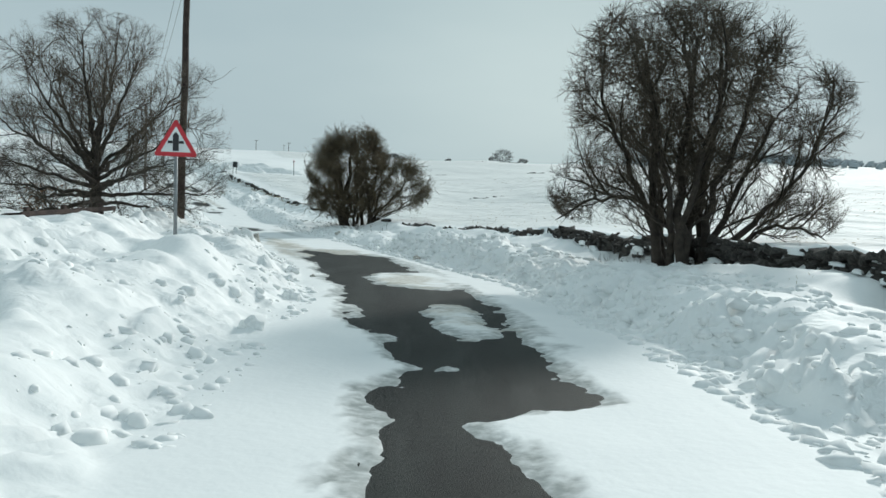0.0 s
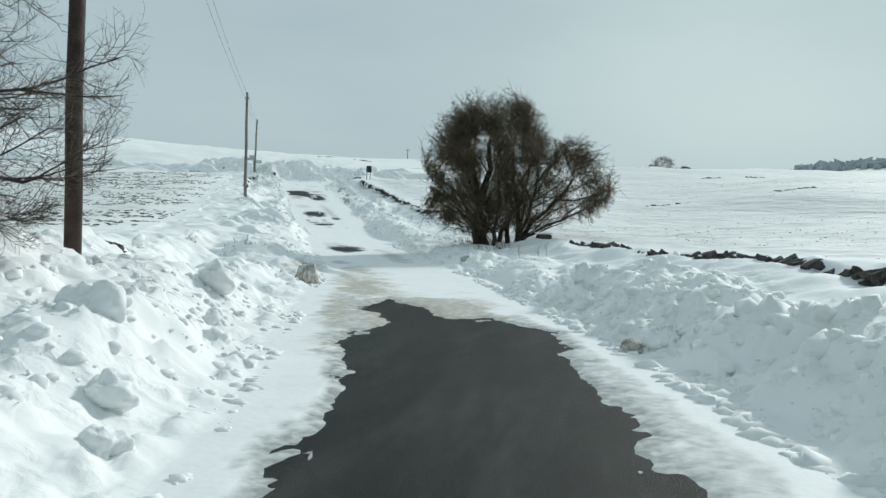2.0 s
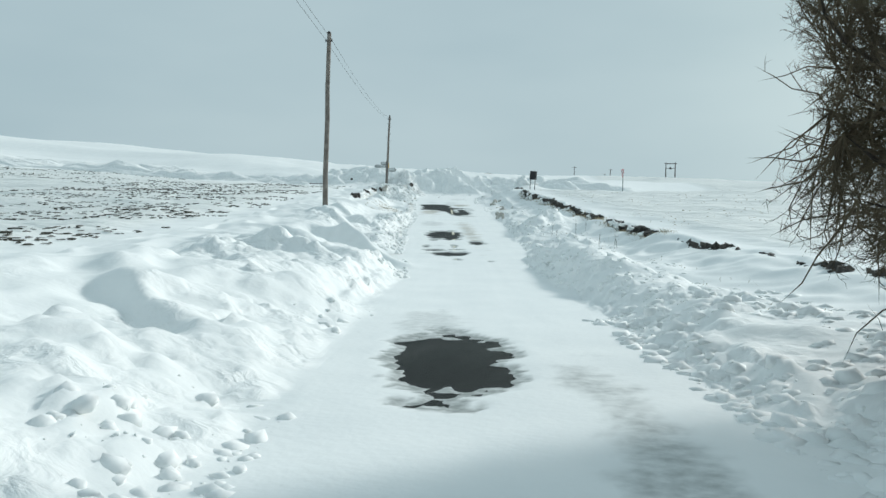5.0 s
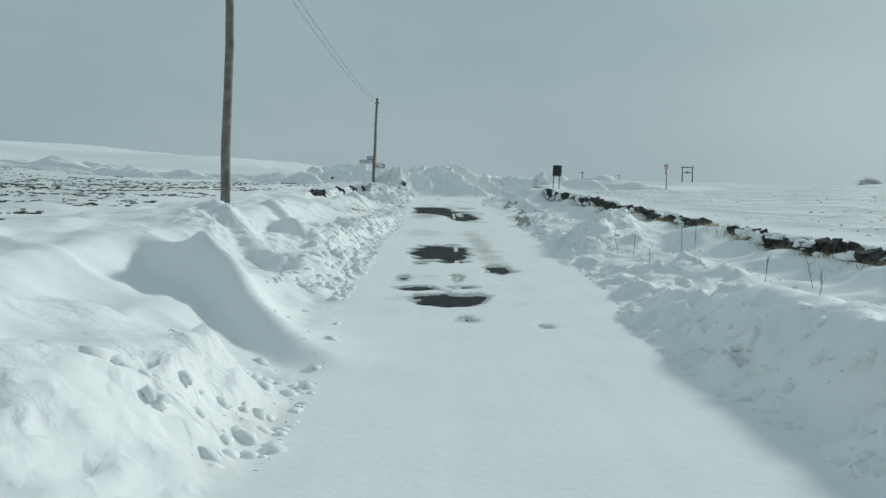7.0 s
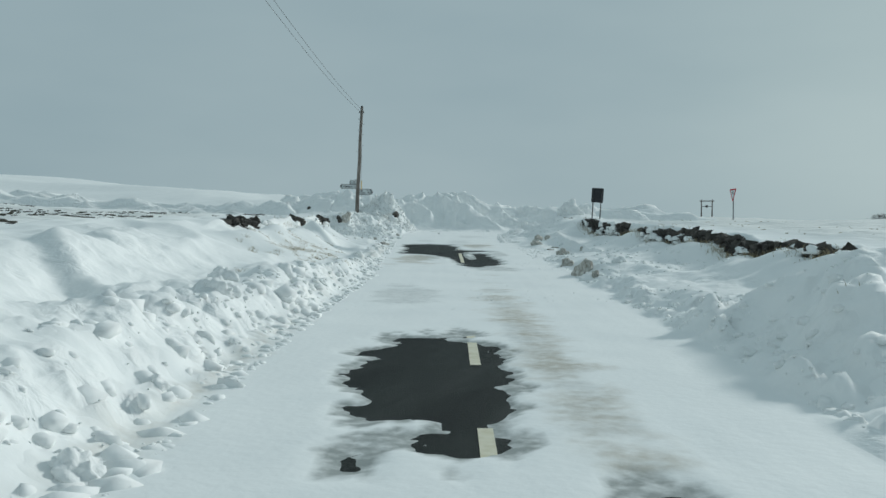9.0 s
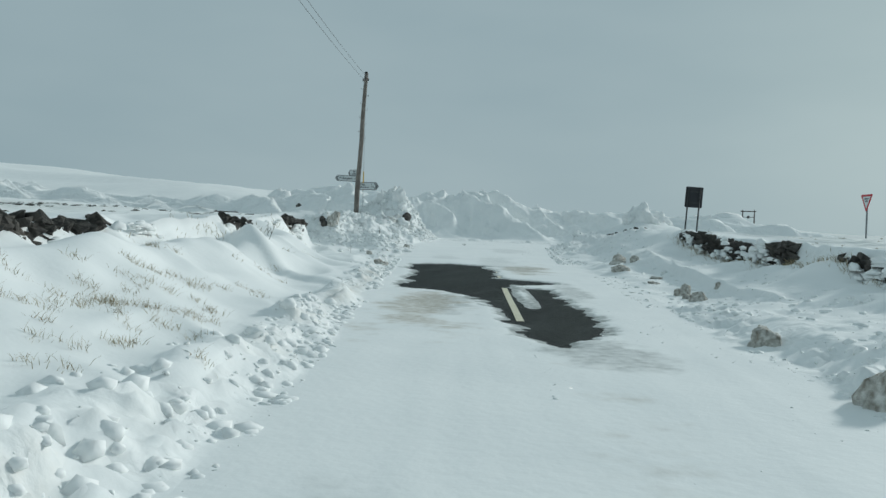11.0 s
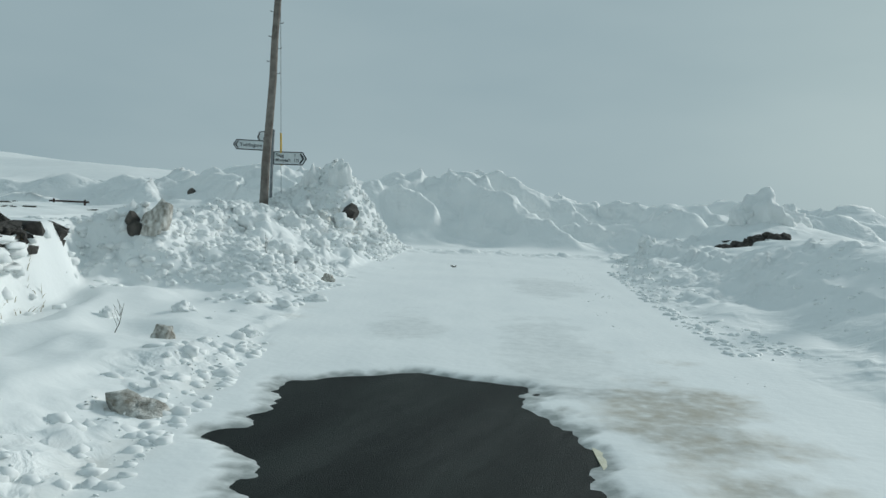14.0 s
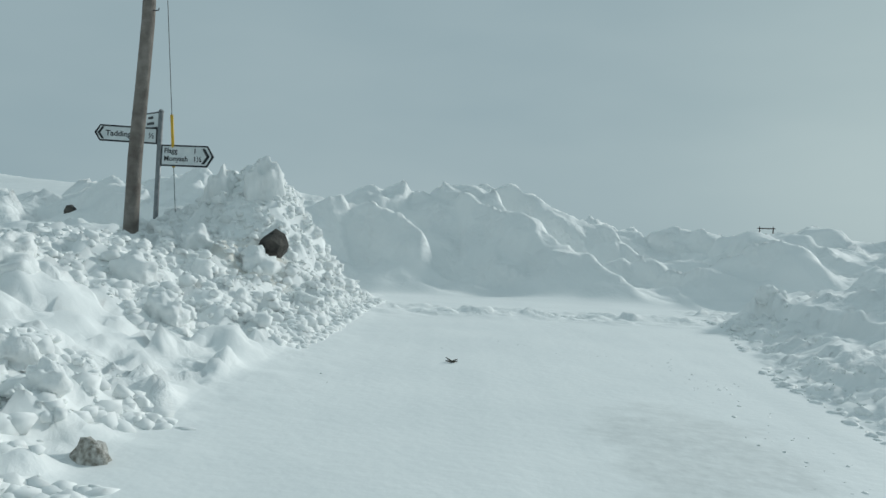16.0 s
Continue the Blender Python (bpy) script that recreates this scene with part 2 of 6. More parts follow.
def plate(bm, outline, y0, y1):
    """A flat plate: an outline in x and z, pulled from y0 to y1."""
    front = [bm.verts.new((x, y0, z)) for x, z in outline]
    back = [bm.verts.new((x, y1, z)) for x, z in outline]
    bm.faces.new(front)
    bm.faces.new(back[::-1])
    k = len(outline)
    for i in range(k):
        bm.faces.new((front[i], back[i], back[(i + 1) % k], front[(i + 1) % k]))
    bmesh.ops.recalc_face_normals(bm, faces=bm.faces)
    return bm


def rounded(outline, r, n=5):
    out, k = [], len(outline)
    for i in range(k):
        p, a, b = Vector(outline[i]), Vector(outline[i - 1]), Vector(outline[(i + 1) % k])
        u, w = (a - p).normalized(), (b - p).normalized()
        half = u.angle(w) / 2
        t = r / math.tan(half)
        c = p + (u + w).normalized() * (r / math.sin(half))
        s, e = p + u * t - c, p + w * t - c
        for j in range(n + 1):
            v = s.lerp(e, j / n).normalized() * r
            out.append(tuple(c + v))
    return out


def lettering(text, size, x, z, y, mat, parent, align="LEFT"):
    cu = bpy.data.curves.new("lettering", "FONT")
    cu.body, cu.size, cu.align_x, cu.extrude, cu.offset = text, size, align, 0.0015, 0.02 * size
    tmp = new("lettering", cu)
    dg = bpy.context.evaluated_depsgraph_get()
    me = bpy.data.meshes.new_from_object(tmp.evaluated_get(dg))
    bpy.data.objects.remove(tmp)
    me.transform(pose(x, y, z, 90, 0, 0))
    me.materials.clear()
    me.materials.append(mat)
    return part("lettering", me, mat, parent, "black lettering")


# ---- noise on arrays ----
def hashed(ix, iy, seed):
    h = (ix.astype(np.int64) * 374761393 + iy.astype(np.int64) * 668265263 + seed * 974634721) & 0x7FFFFFFF
    h = ((h ^ (h >> 13)) * 1274126177) & 0x7FFFFFFF
    return ((h ^ (h >> 16)) & 0xFFFF) / 65535.0


def vnoise(x, y, seed=0):
    ix, iy = np.floor(x), np.floor(y)
    fx, fy = x - ix, y - iy
    fx, fy = fx * fx * fx * (fx * (6 * fx - 15) + 10), fy * fy * fy * (fy * (6 * fy - 15) + 10)
    a, b = hashed(ix, iy, seed), hashed(ix + 1, iy, seed)
    c, d = hashed(ix, iy + 1, seed), hashed(ix + 1, iy + 1, seed)
    return (a + (b - a) * fx) * (1 - fy) + (c + (d - c) * fx) * fy - 0.5


def fbm(x, y, seed=0, octaves=4, gain=0.5):
    total, amp = 0.0, 1.0
    for o in range(octaves):
        c, s = math.cos(0.7 * o), math.sin(0.7 * o)
        total = total + amp * vnoise((c * x - s * y) * 2 ** o, (s * x + c * y) * 2 ** o, seed + 17 * o)
        amp *= gain
    return total


def blocks(x, y, seed=0, share=0.6):
    """Broken, tilted slabs: height in units of a cell."""
    ix, iy = np.floor(x), np.floor(y)
    f1, f2 = np.full(x.shape, 9.0), np.full(x.shape, 9.0)
    h = np.zeros(x.shape)
    for dx in (-1, 0, 1):
        for dy in (-1, 0, 1):
            cx, cy = ix + dx, iy + dy
            ox, oy = x - cx - hashed(cx, cy, seed), y - cy - hashed(cx, cy, seed + 5)
            dist = np.hypot(ox, oy)
            rnd = hashed(cx, cy, seed + 9)
            mine = np.where(rnd < share, 0.25 + 0.75 * rnd / share, 0.0) + (rnd < share) * (ox * (hashed(cx, cy, seed + 11) - 0.5) + oy * (hashed(cx, cy, seed + 13) - 0.5)) * 0.85
            near = dist < f1
            f2 = np.where(near, f1, np.minimum(f2, dist))
            f1, h = np.where(near, dist, f1), np.where(near, mine, h)
    return h * ease((f2 - f1) / 0.14)


def domes(x, y, seed=0, share=0.6):
    """Rounded lumps lying about: height in units of a cell."""
    ix, iy = np.floor(x), np.floor(y)
    out = np.zeros(x.shape)
    for dx in (-1, 0, 1):
        for dy in (-1, 0, 1):
            cx, cy = ix + dx, iy + dy
            ox, oy = x - cx - hashed(cx, cy, seed), y - cy - hashed(cx, cy, seed + 5)
            rnd, turn = hashed(cx, cy, seed + 9), 6.28 * hashed(cx, cy, seed + 11)
            size = 0.22 + 0.38 * rnd / share
            u, v = ox * np.cos(turn) + oy * np.sin(turn), (oy * np.cos(turn) - ox * np.sin(turn)) * (1.0 + 0.7 * hashed(cx, cy, seed + 13))
            r = (np.abs(u) ** 2.6 + np.abs(v) ** 2.6) ** (1 / 2.6) / size
            top = size * (0.62 + 0.35 * u / size) * np.sqrt(np.clip(1 - r ** 3, 0, 1))
            out = np.maximum(out, np.where(rnd < share, top, 0.0))
    return out


def ease(t):
    t = np.clip(t, 0.0, 1.0)
    return t * t * (3 - 2 * t)


# ---- the lay of the land, in units of K metres: s along the lane, d to its right ----
K = METRES / 100.0
base = pose(0, 0, EYE, TILT, LEAN, TURN)
line = [(base @ Vector((METRES * r[1], METRES * r[2], METRES * r[3]))) / K for r in ROWS]
back_way, on_way = (line[0] - line[1]).normalized(), (line[-1] - line[-3])
on_way = on_way / math.hypot(on_way.x, on_way.y)
line = [Vector((line[0].x + back_way.x * k, line[0].y + back_way.y * k, line[0].z + 0.03 * k)) for k in (500, 60, 20)] + line \
    + [line[-1] + Vector((on_way.x * k, on_way.y * k, z)) for k, z in ((8, 0.38), (16, 0.65), (30, 0.95), (200, 1.5), (3000, 4))]
line = np.array([tuple(p) for p in line])
line[:, 2] -= EYE / K
LS = np.concatenate([[0], np.cumsum(np.hypot(np.diff(line[:, 0]), np.diff(line[:, 1])))])
LS -= LS[3]
DS = np.concatenate([np.arange(-500, -20, 10), np.arange(-20, 140, 0.5), np.arange(140, 3000, 20.0)])


def softened(column):
    raw = np.interp(DS, LS, line[:, column])
    near = (DS > -15) & (DS < 130)
    out = raw.copy()
    for _ in range(12):
        out[1:-1] = np.where(near[1:-1], (out[:-2] + 2 * out[1:-1] + out[2:]) / 4, out[1:-1])
    return out


PX, PY, PZ = softened(0), softened(1), softened(2)
TX, TY = np.gradient(PX, DS), np.gradient(PY, DS)
TN = np.hypot(TX, TY)
TX, TY = TX / TN, TY / TN
ALONG = np.array([-0.2959, 0.9552])
ACROSS = np.array([0.9552, 0.2959])


def lane_coords(x, y):
    s0 = x * ALONG[0] + y * ALONG[1]
    s = s0.copy()
    for _ in range(4):
        px, py = np.interp(s, DS, PX), np.interp(s, DS, PY)
        tx, ty = np.interp(s, DS, TX), np.interp(s, DS, TY)
        s = s + np.clip((x - px) * tx + (y - py) * ty, -20, 20)
    px, py = np.interp(s, DS, PX), np.interp(s, DS, PY)
    tx, ty = np.interp(s, DS, TX), np.interp(s, DS, TY)
    d = (x - px) * ty - (y - py) * tx
    d0 = x * ACROSS[0] + y * ACROSS[1]
    w = ease((np.abs(d0) - 25) / 35)
    return s * (1 - w) + s0 * w, d * (1 - w) + d0 * w


def table(*pairs):
    xs, ys = np.array(pairs[0::2], float), np.array(pairs[1::2], float)
    return lambda s: np.interp(s, xs, ys)


EDGE_L = table(0, -1.4, 5, -1.5, 9, -1.4, 12, -1.2, 16, -1.25, 20, -1.36, 24, -1.5, 28, -1.6, 32, -1.45, 36, -1.15, 50, -1.15, 56, -1.1, 60, -1.25, 63, -1.5, 74, -1.52, 78, -1.4, 82, -1.2, 88, -1.35, 96, -1.5, 101, -1.6, 102.8, -1.9, 103.8, -1.6, 106, -1.45, 108, -1.35, 111, -1.15, 113, -1.0)
EDGE_R = table(0, 2.6, 5, 2.65, 10, 2.55, 16, 2.7, 20, 2.4, 26, 2.4, 40, 2.3, 52, 2.05, 60, 1.9, 62, 2.0, 65, 2.45, 70, 2.6, 76, 2.95, 85, 2.9, 95, 3.2, 99.5, 2.75, 103, 2.85, 108, 3.2, 112, 4.1)
CREST_L = table(0, 0.5, 9, 0.5, 18, 0.5, 22, 0.6, 26, 0.62, 29, 0.5, 33, 0.3, 38, 0.36, 44, 0.38, 50, 0.46, 54, 0.52, 58.2, 0.50, 59.4, 0.36, 61, 0.34, 63.5, 0.36, 66, 0.36, 70, 0.36, 74, 0.42, 78, 0.42, 82, 0.28, 88, 0.17, 98, 0.12, 102.6, 0.10, 104, 0.42, 109, 0.55, 116, 0.6)
FACE_L = table(0, 1.7, 18, 1.4, 26, 1.5, 33, 1.7, 48, 1.4, 54, 0.9, 58.2, 0.8, 59.2, 1.7, 62, 1.9, 64, 1.1, 66, 0.7, 74, 0.8, 80, 0.8, 84, 0.5, 99, 0.55, 102.8, 0.7, 104.5, 1.3, 106, 1.7)
FIELD_L = table(0, 0.95, 20, 1.05, 30, 1.0, 36, 0.85, 44, 0.75, 52, 0.75, 62, 0.95, 72, 0.95, 80, 1.05, 98, 1.0, 103, 0.8, 116, 0.75)
CREST_R = table(0, 0.48, 12, 0.50, 20, 0.46, 25, 0.6, 30, 0.40, 40, 0.25, 50, 0.35, 57, 0.66, 60, 0.64, 62, 0.44, 64, 0.2, 67, 0.14, 71, 0.18, 80, 0.22, 86, 0.24, 88.5, 0.2, 90.5, 0.05, 102, 0.06, 104.5, 0.14, 108, 0.26, 112, 0.3)
VERGE_R = table(0, 0.38, 25, 0.45, 36, 0.35, 45, 0.3, 58, 0.4, 63, 0.3, 75, 0.28, 90, 0.25, 105, 0.45)
TOP_R = table(0, 0.98, 25, 1.02, 34, 0.8, 42, 0.68, 50, 0.72, 70, 0.84, 82, 0.92, 100, 1.0, 110, 0.75)
HOLD_L = table(0, 0.8, 18, 0.8, 24, 0.5, 31, 0.3, 35, 0.7, 40, 0.8, 44, 0, 64, 0, 67, 0.9, 76, 0.9, 79, 0.3, 84, 0.3, 89, 0.4, 91, 1.1, 92.5, 0.4, 95, 0.3, 96.5, 1.0, 98.5, 2.0, 103.2, 2.0, 104.6, 0.4, 106, 0)
ROUGH_L = table(0, 0.3, 12, 0.38, 16, 0.5, 20, 0.6, 31, 0.6, 34, 0.75, 42, 0.65, 50, 0.5, 53, 0.7, 58, 0.7, 59.5, 0.2, 63, 0.2, 65, 0.4, 71, 0.45, 74, 0.9, 80, 0.8, 82, 0.5, 99, 0.5, 102.5, 0.4, 104, 0.95, 112, 1.05)
ROUGH_R = table(0, 1.45, 20, 1.35, 30, 1.0, 40, 0.6, 55, 0.6, 64, 0.8, 70, 1.0, 78, 0.8, 88, 0.6, 91, 0.15, 102, 0.15, 105, 0.3, 112, 0.35)
BARE_R = table(0, 0.45, 12, 0.50, 17, 0.42, 22, 0.22, 26, 0.12, 30, 0.08, 40, 0.06, 52, 0.10, 62, 0.18, 72, 0.24, 80, 0.24, 92, 0.34, 100.5, 0.36, 101.5, 0.06, 108, 0.06, 109, 0.15, 112, 0.2, 116, 0.0)
BARE_L = table(6, 0, 10, 0.16, 20, 0.2, 30, 0.16, 34, 0.12, 37, 0.26, 41, 0.28, 43, 0, 80, 0, 85, 0.36, 91.5, 0.4, 92.5, 0.3, 95, 0.3, 96, 0.36, 99.5, 0.32, 102, 0.1, 104, 0)
WALL_R, WALL_L = 6.2, -4.6
# heaps: s, d, half length, half width, height
HEAPS = [(108.0, -3.4, 3.6, 1.5, 0.30), (113.4, -2.9, 1.4, 1.1, 1.15), (114.6, -3.6, 1.6, 1.3, 0.5), (111.8, -2.4, 1.5, 0.9, 0.35), (116.0, -6.5, 2.5, 1.6, 0.3), (112.8, 1.6, 0.6, 3.0, 0.05),
         (73.8, 4.3, 1.5, 0.95, 0.72), (72.2, 3.7, 0.8, 0.5, 0.25), (28.5, 4.4, 2.6, 1.0, 0.25), (26.5, -3.4, 1.2, 0.9, 0.25),
         (68.0, -3.6, 2.0, 1.0, 0.2), (103.6, -4.1, 0.6, 0.5, 0.4), (112.0, 7.4, 1.6, 1.4, 0.45), (104.5, 5.4, 1.5, 0.9, 0.15), (98.6, 4.3, 1.3, 0.7, 0.22)]
ASPHALT_L = table(2, -0.4, 5, -0.46, 6.3, -0.4, 7.2, 0.1, 7.6, -0.2, 8.9, -0.32, 10.1, -0.68, 13.8, -0.68, 18.3, -0.9, 22, -0.75, 25.3, -0.76, 27, -0.4, 29, -0.66, 30.1, -0.2, 31, 0.4)
ASPHALT_R = table(2, 0.8, 4.8, 0.6, 5.3, 0.35, 5.9, 1.38, 7.4, 1.38, 9, 1.5, 11, 1.4, 14.3, 1.68, 19.7, 1.5, 22, 1.65, 24.2, 1.83, 26, 1.93, 27.6, 1.44, 28.3, 0.75, 29.6, 0.2, 31, -0.2)
PATCH_L = table(85.2, 1.05, 86, 0.74, 87.2, 0.68, 89.6, 0.40, 90.5, 0.05, 91.15, -0.35, 91.4, -1.0, 92.2, -0.97, 96, -0.95, 96.5, -1.3, 98, -1.1, 98.5, -0.2)
PATCH_R = table(85.2, 1.05, 85.7, 1.25, 86.3, 1.67, 88.9, 1.9, 89.7, 1.78, 91, 1.68, 92.2, 1.68, 92.5, 1.05, 92.9, 1.25, 93.2, 1.75, 93.9, 2.05, 94.2, 1.5, 94.6, 0.88, 97, 0.84, 98.1, 0.65, 98.5, -0.2)
BARE = [(46.3, 0.0, 2.1, 0.62), (64.3, 0.0, 0.8, 0.54), (65.5, -0.45, 0.32, 0.30), (65.7, 0.32, 0.22, 0.26), (66.9, 0.26, 0.6, 0.11), (67.0, -0.66, 0.45, 0.11), (62.5, 0.2, 0.22, 0.10), (62.0, 1.1, 0.10, 0.06),
        (72.4, 0.06, 2.3, 0.70), (70.6, 0.25, 1.0, 0.36), (69.6, -0.38, 0.3, 0.15), (68.5, 1.1, 0.8, 0.28)]
ISLES = [(10.6, 0.76, 1.3, 0.26), (17.0, 1.2, 1.9, 1.05), (28.2, 1.0, 0.7, 0.3), (91.1, 1.10, 0.9, 0.065)]
SLUSH = [(97.3, 1.6, 1.4, 0.45), (91.5, 2.0, 2.0, 0.3), (27.9, 0.3, 2.6, 1.2), (32.0, -0.45, 1.6, 0.42), (36.6, -0.35, 1.0, 0.36), (42.8, 1.25, 3.2, 0.34), (39.4, -0.55, 0.5, 0.3), (89.2, -0.2, 1.8, 0.5), (85.0, 1.4, 1.0, 0.6), (79.0, -0.35, 1.5, 0.55),
         (74.5, 1.15, 6.0, 0.28), (67.1, -0.25, 0.5, 0.25), (64.4, -0.6, 0.5, 0.25), (49.3, -0.25, 1.6, 0.5), (99.5, 1.0, 2.0, 0.5), (105.0, 1.6, 1.5, 0.6), (100.5, -0.4, 1.2, 0.4), (28.0, -0.8, 3.0, 0.3), (12.0, 1.5, 4.0, 0.2), (22.5, 1.75, 5.0, 0.2), (19.0, 0.9, 1.6, 0.2)]
# wind-cut crests: from s, d to s, d, the two heights, the width of the steep and of the gentle side
CRESTS = [(59.7, -1.18, 62.4, -2.9, 0.12, 0.66, 0.5, 0.55), (56.0, -2.2, 57.2, -3.6, 0.15, 0.42, 0.5, 0.9),
          (54.0, -2.0, 55.2, -3.4, 0.1, 0.38, 0.45, 0.8), (34.0, -0.40, 36.4, -0.98, 0.03, 0.10, 0.2, 0.35), (66.0, -2.6, 68.0, -4.0, 0.15, 0.28, 0.4, 0.9), (69.0, -2.4, 71.0, -3.2, 0.15, 0.40, 0.45, 0.6), (73.0, -2.5, 75.0, -4.0, 0.1, 0.28, 0.4, 0.8), (90.3, -2.0, 92.5, -4.0, 0.06, 0.14, 0.2, 0.35),
          (6.0, -2.6, 8.6, -3.9, 0.10, 0.3, 0.5, 1.0), (11.0, -2.2, 13.4, -3.8, 0.1, 0.26, 0.45, 1.0), (17.5, -2.4, 19.5, -4.0, 0.1, 0.3, 0.5, 1.0), (22.8, -2.2, 24.8, -3.6, 0.1, 0.26, 0.5, 0.9), (39.0, -1.5, 41.0, -3.2, 0.06, 0.22, 0.4, 1.0), (45.0, -1.6, 47.0, -3.2, 0.06, 0.25, 0.4, 1.0)]
DIRT = [(71.0, -1.62, 8.0, 0.16), (91.0, -1.6, 7.0, 0.14), (97.3, 1.6, 1.6, 0.5), (37.5, -1.3, 2.2, 0.35), (35.0, -1.9, 1.5, 0.3), (28.0, 0.3, 2.8, 1.1), (11.8, 0.9, 2.5, 0.4), (16.5, 0.7, 1.8, 0.6), (33.0, -0.4, 3.0, 0.7), (36.6, -0.2, 1.6, 0.5), (28.3, 1.2, 2.5, 0.5), (88.5, -0.5, 2.5, 0.6), (74.5, 1.15, 6.0, 0.3), (28.0, -0.9, 4.0, 0.3), (111.2, -2.3, 0.9, 0.45), (57.0, -1.2, 1.0, 0.12), (40.2, -4.35, 1.6, 0.35), (37.4, -4.3, 0.8, 0.3)]


def spots(s, d, blobs, seed, rag):
    wob = rag * fbm(s * 2.4, d * 1.9, seed, 5, 0.66)
    out = np.full(s.shape, -9.0)
    for cs, cd, hs, hd in blobs:
        r = ((np.abs(s - cs) / hs) ** 2.4 + (np.abs(d - cd) / hd) ** 2.4) ** (1 / 2.4)
        out = np.maximum(out, (1 - r) * hd + wob * min(1.0, 2.4 * hd))
    return out


def bare_road(s, d):
    long = np.minimum(d - ASPHALT_L(s), ASPHALT_R(s) - d)
    long = np.where((s < 33) & (s > -40), np.minimum(long, 0.5), -9.0) + 0.26 * fbm(s * 1.0, d * 2.6, 3, 5, 0.66)
    late = np.minimum(d - PATCH_L(s), PATCH_R(s) - d)
    late = np.where((s > 85.2) & (s < 98.5), np.minimum(late, 0.5), -9.0) + 0.04 + 0.20 * fbm(s * 2.6, d * 1.7, 15, 5, 0.66)
    a = np.maximum(np.maximum(long, late), spots(s, d, BARE, 5, 0.22)) + 0.09 * fbm(s * 4.2, d * 5.5, 9, 2)
    return np.minimum(a, -spots(s, d, ISLES, 7, 0.22))


def crests(s, d):
    """Drifts with one steep side and one gentle side."""
    out = np.zeros(s.shape)
    s_, d_ = s + 0.10 * fbm(s * 1.1, d * 1.1, 101, 2), d + 0.14 * fbm(s * 0.8, d * 0.8, 103, 2)
    for s0, d0, s1, d1, h0, h1, steep, gentle in CRESTS:
        ls, ld = s1 - s0, d1 - d0
        length = math.hypot(ls, ld)
        t = ((s_ - s0) * ls + (d_ - d0) * ld) / length ** 2
        v = ((s_ - s0) * ld - (d_ - d0) * ls) / length
        h = (h0 + (h1 - h0) * np.clip(t, 0, 1)) * ease((t + 0.25) / 0.25) * (1 - ease((t - 1.0) / 0.7))
        out = np.maximum(out, h * np.where(v > 0, 1 - ease(v / steep), np.exp(-np.abs(v) / gentle - 0.6 * (v / gentle) ** 2)))
    return out


def far_land(x, y):
    r = np.hypot(x + 5, y - 40)
    z = 0.4 + 0.0105 * np.clip(r, 0, 900) + 3.0 * fbm(x / 160, y / 160, 21, 3) * ease((r - 60) / 200)
    z = z + 9.5 * np.exp(-(((x + 190) / 95) ** 2 + ((y - 195) / 120) ** 2))
    z = z + 15.0 * np.exp(-(((x - 400) / 210) ** 4 + ((y - 950) / 150) ** 2))
    return z


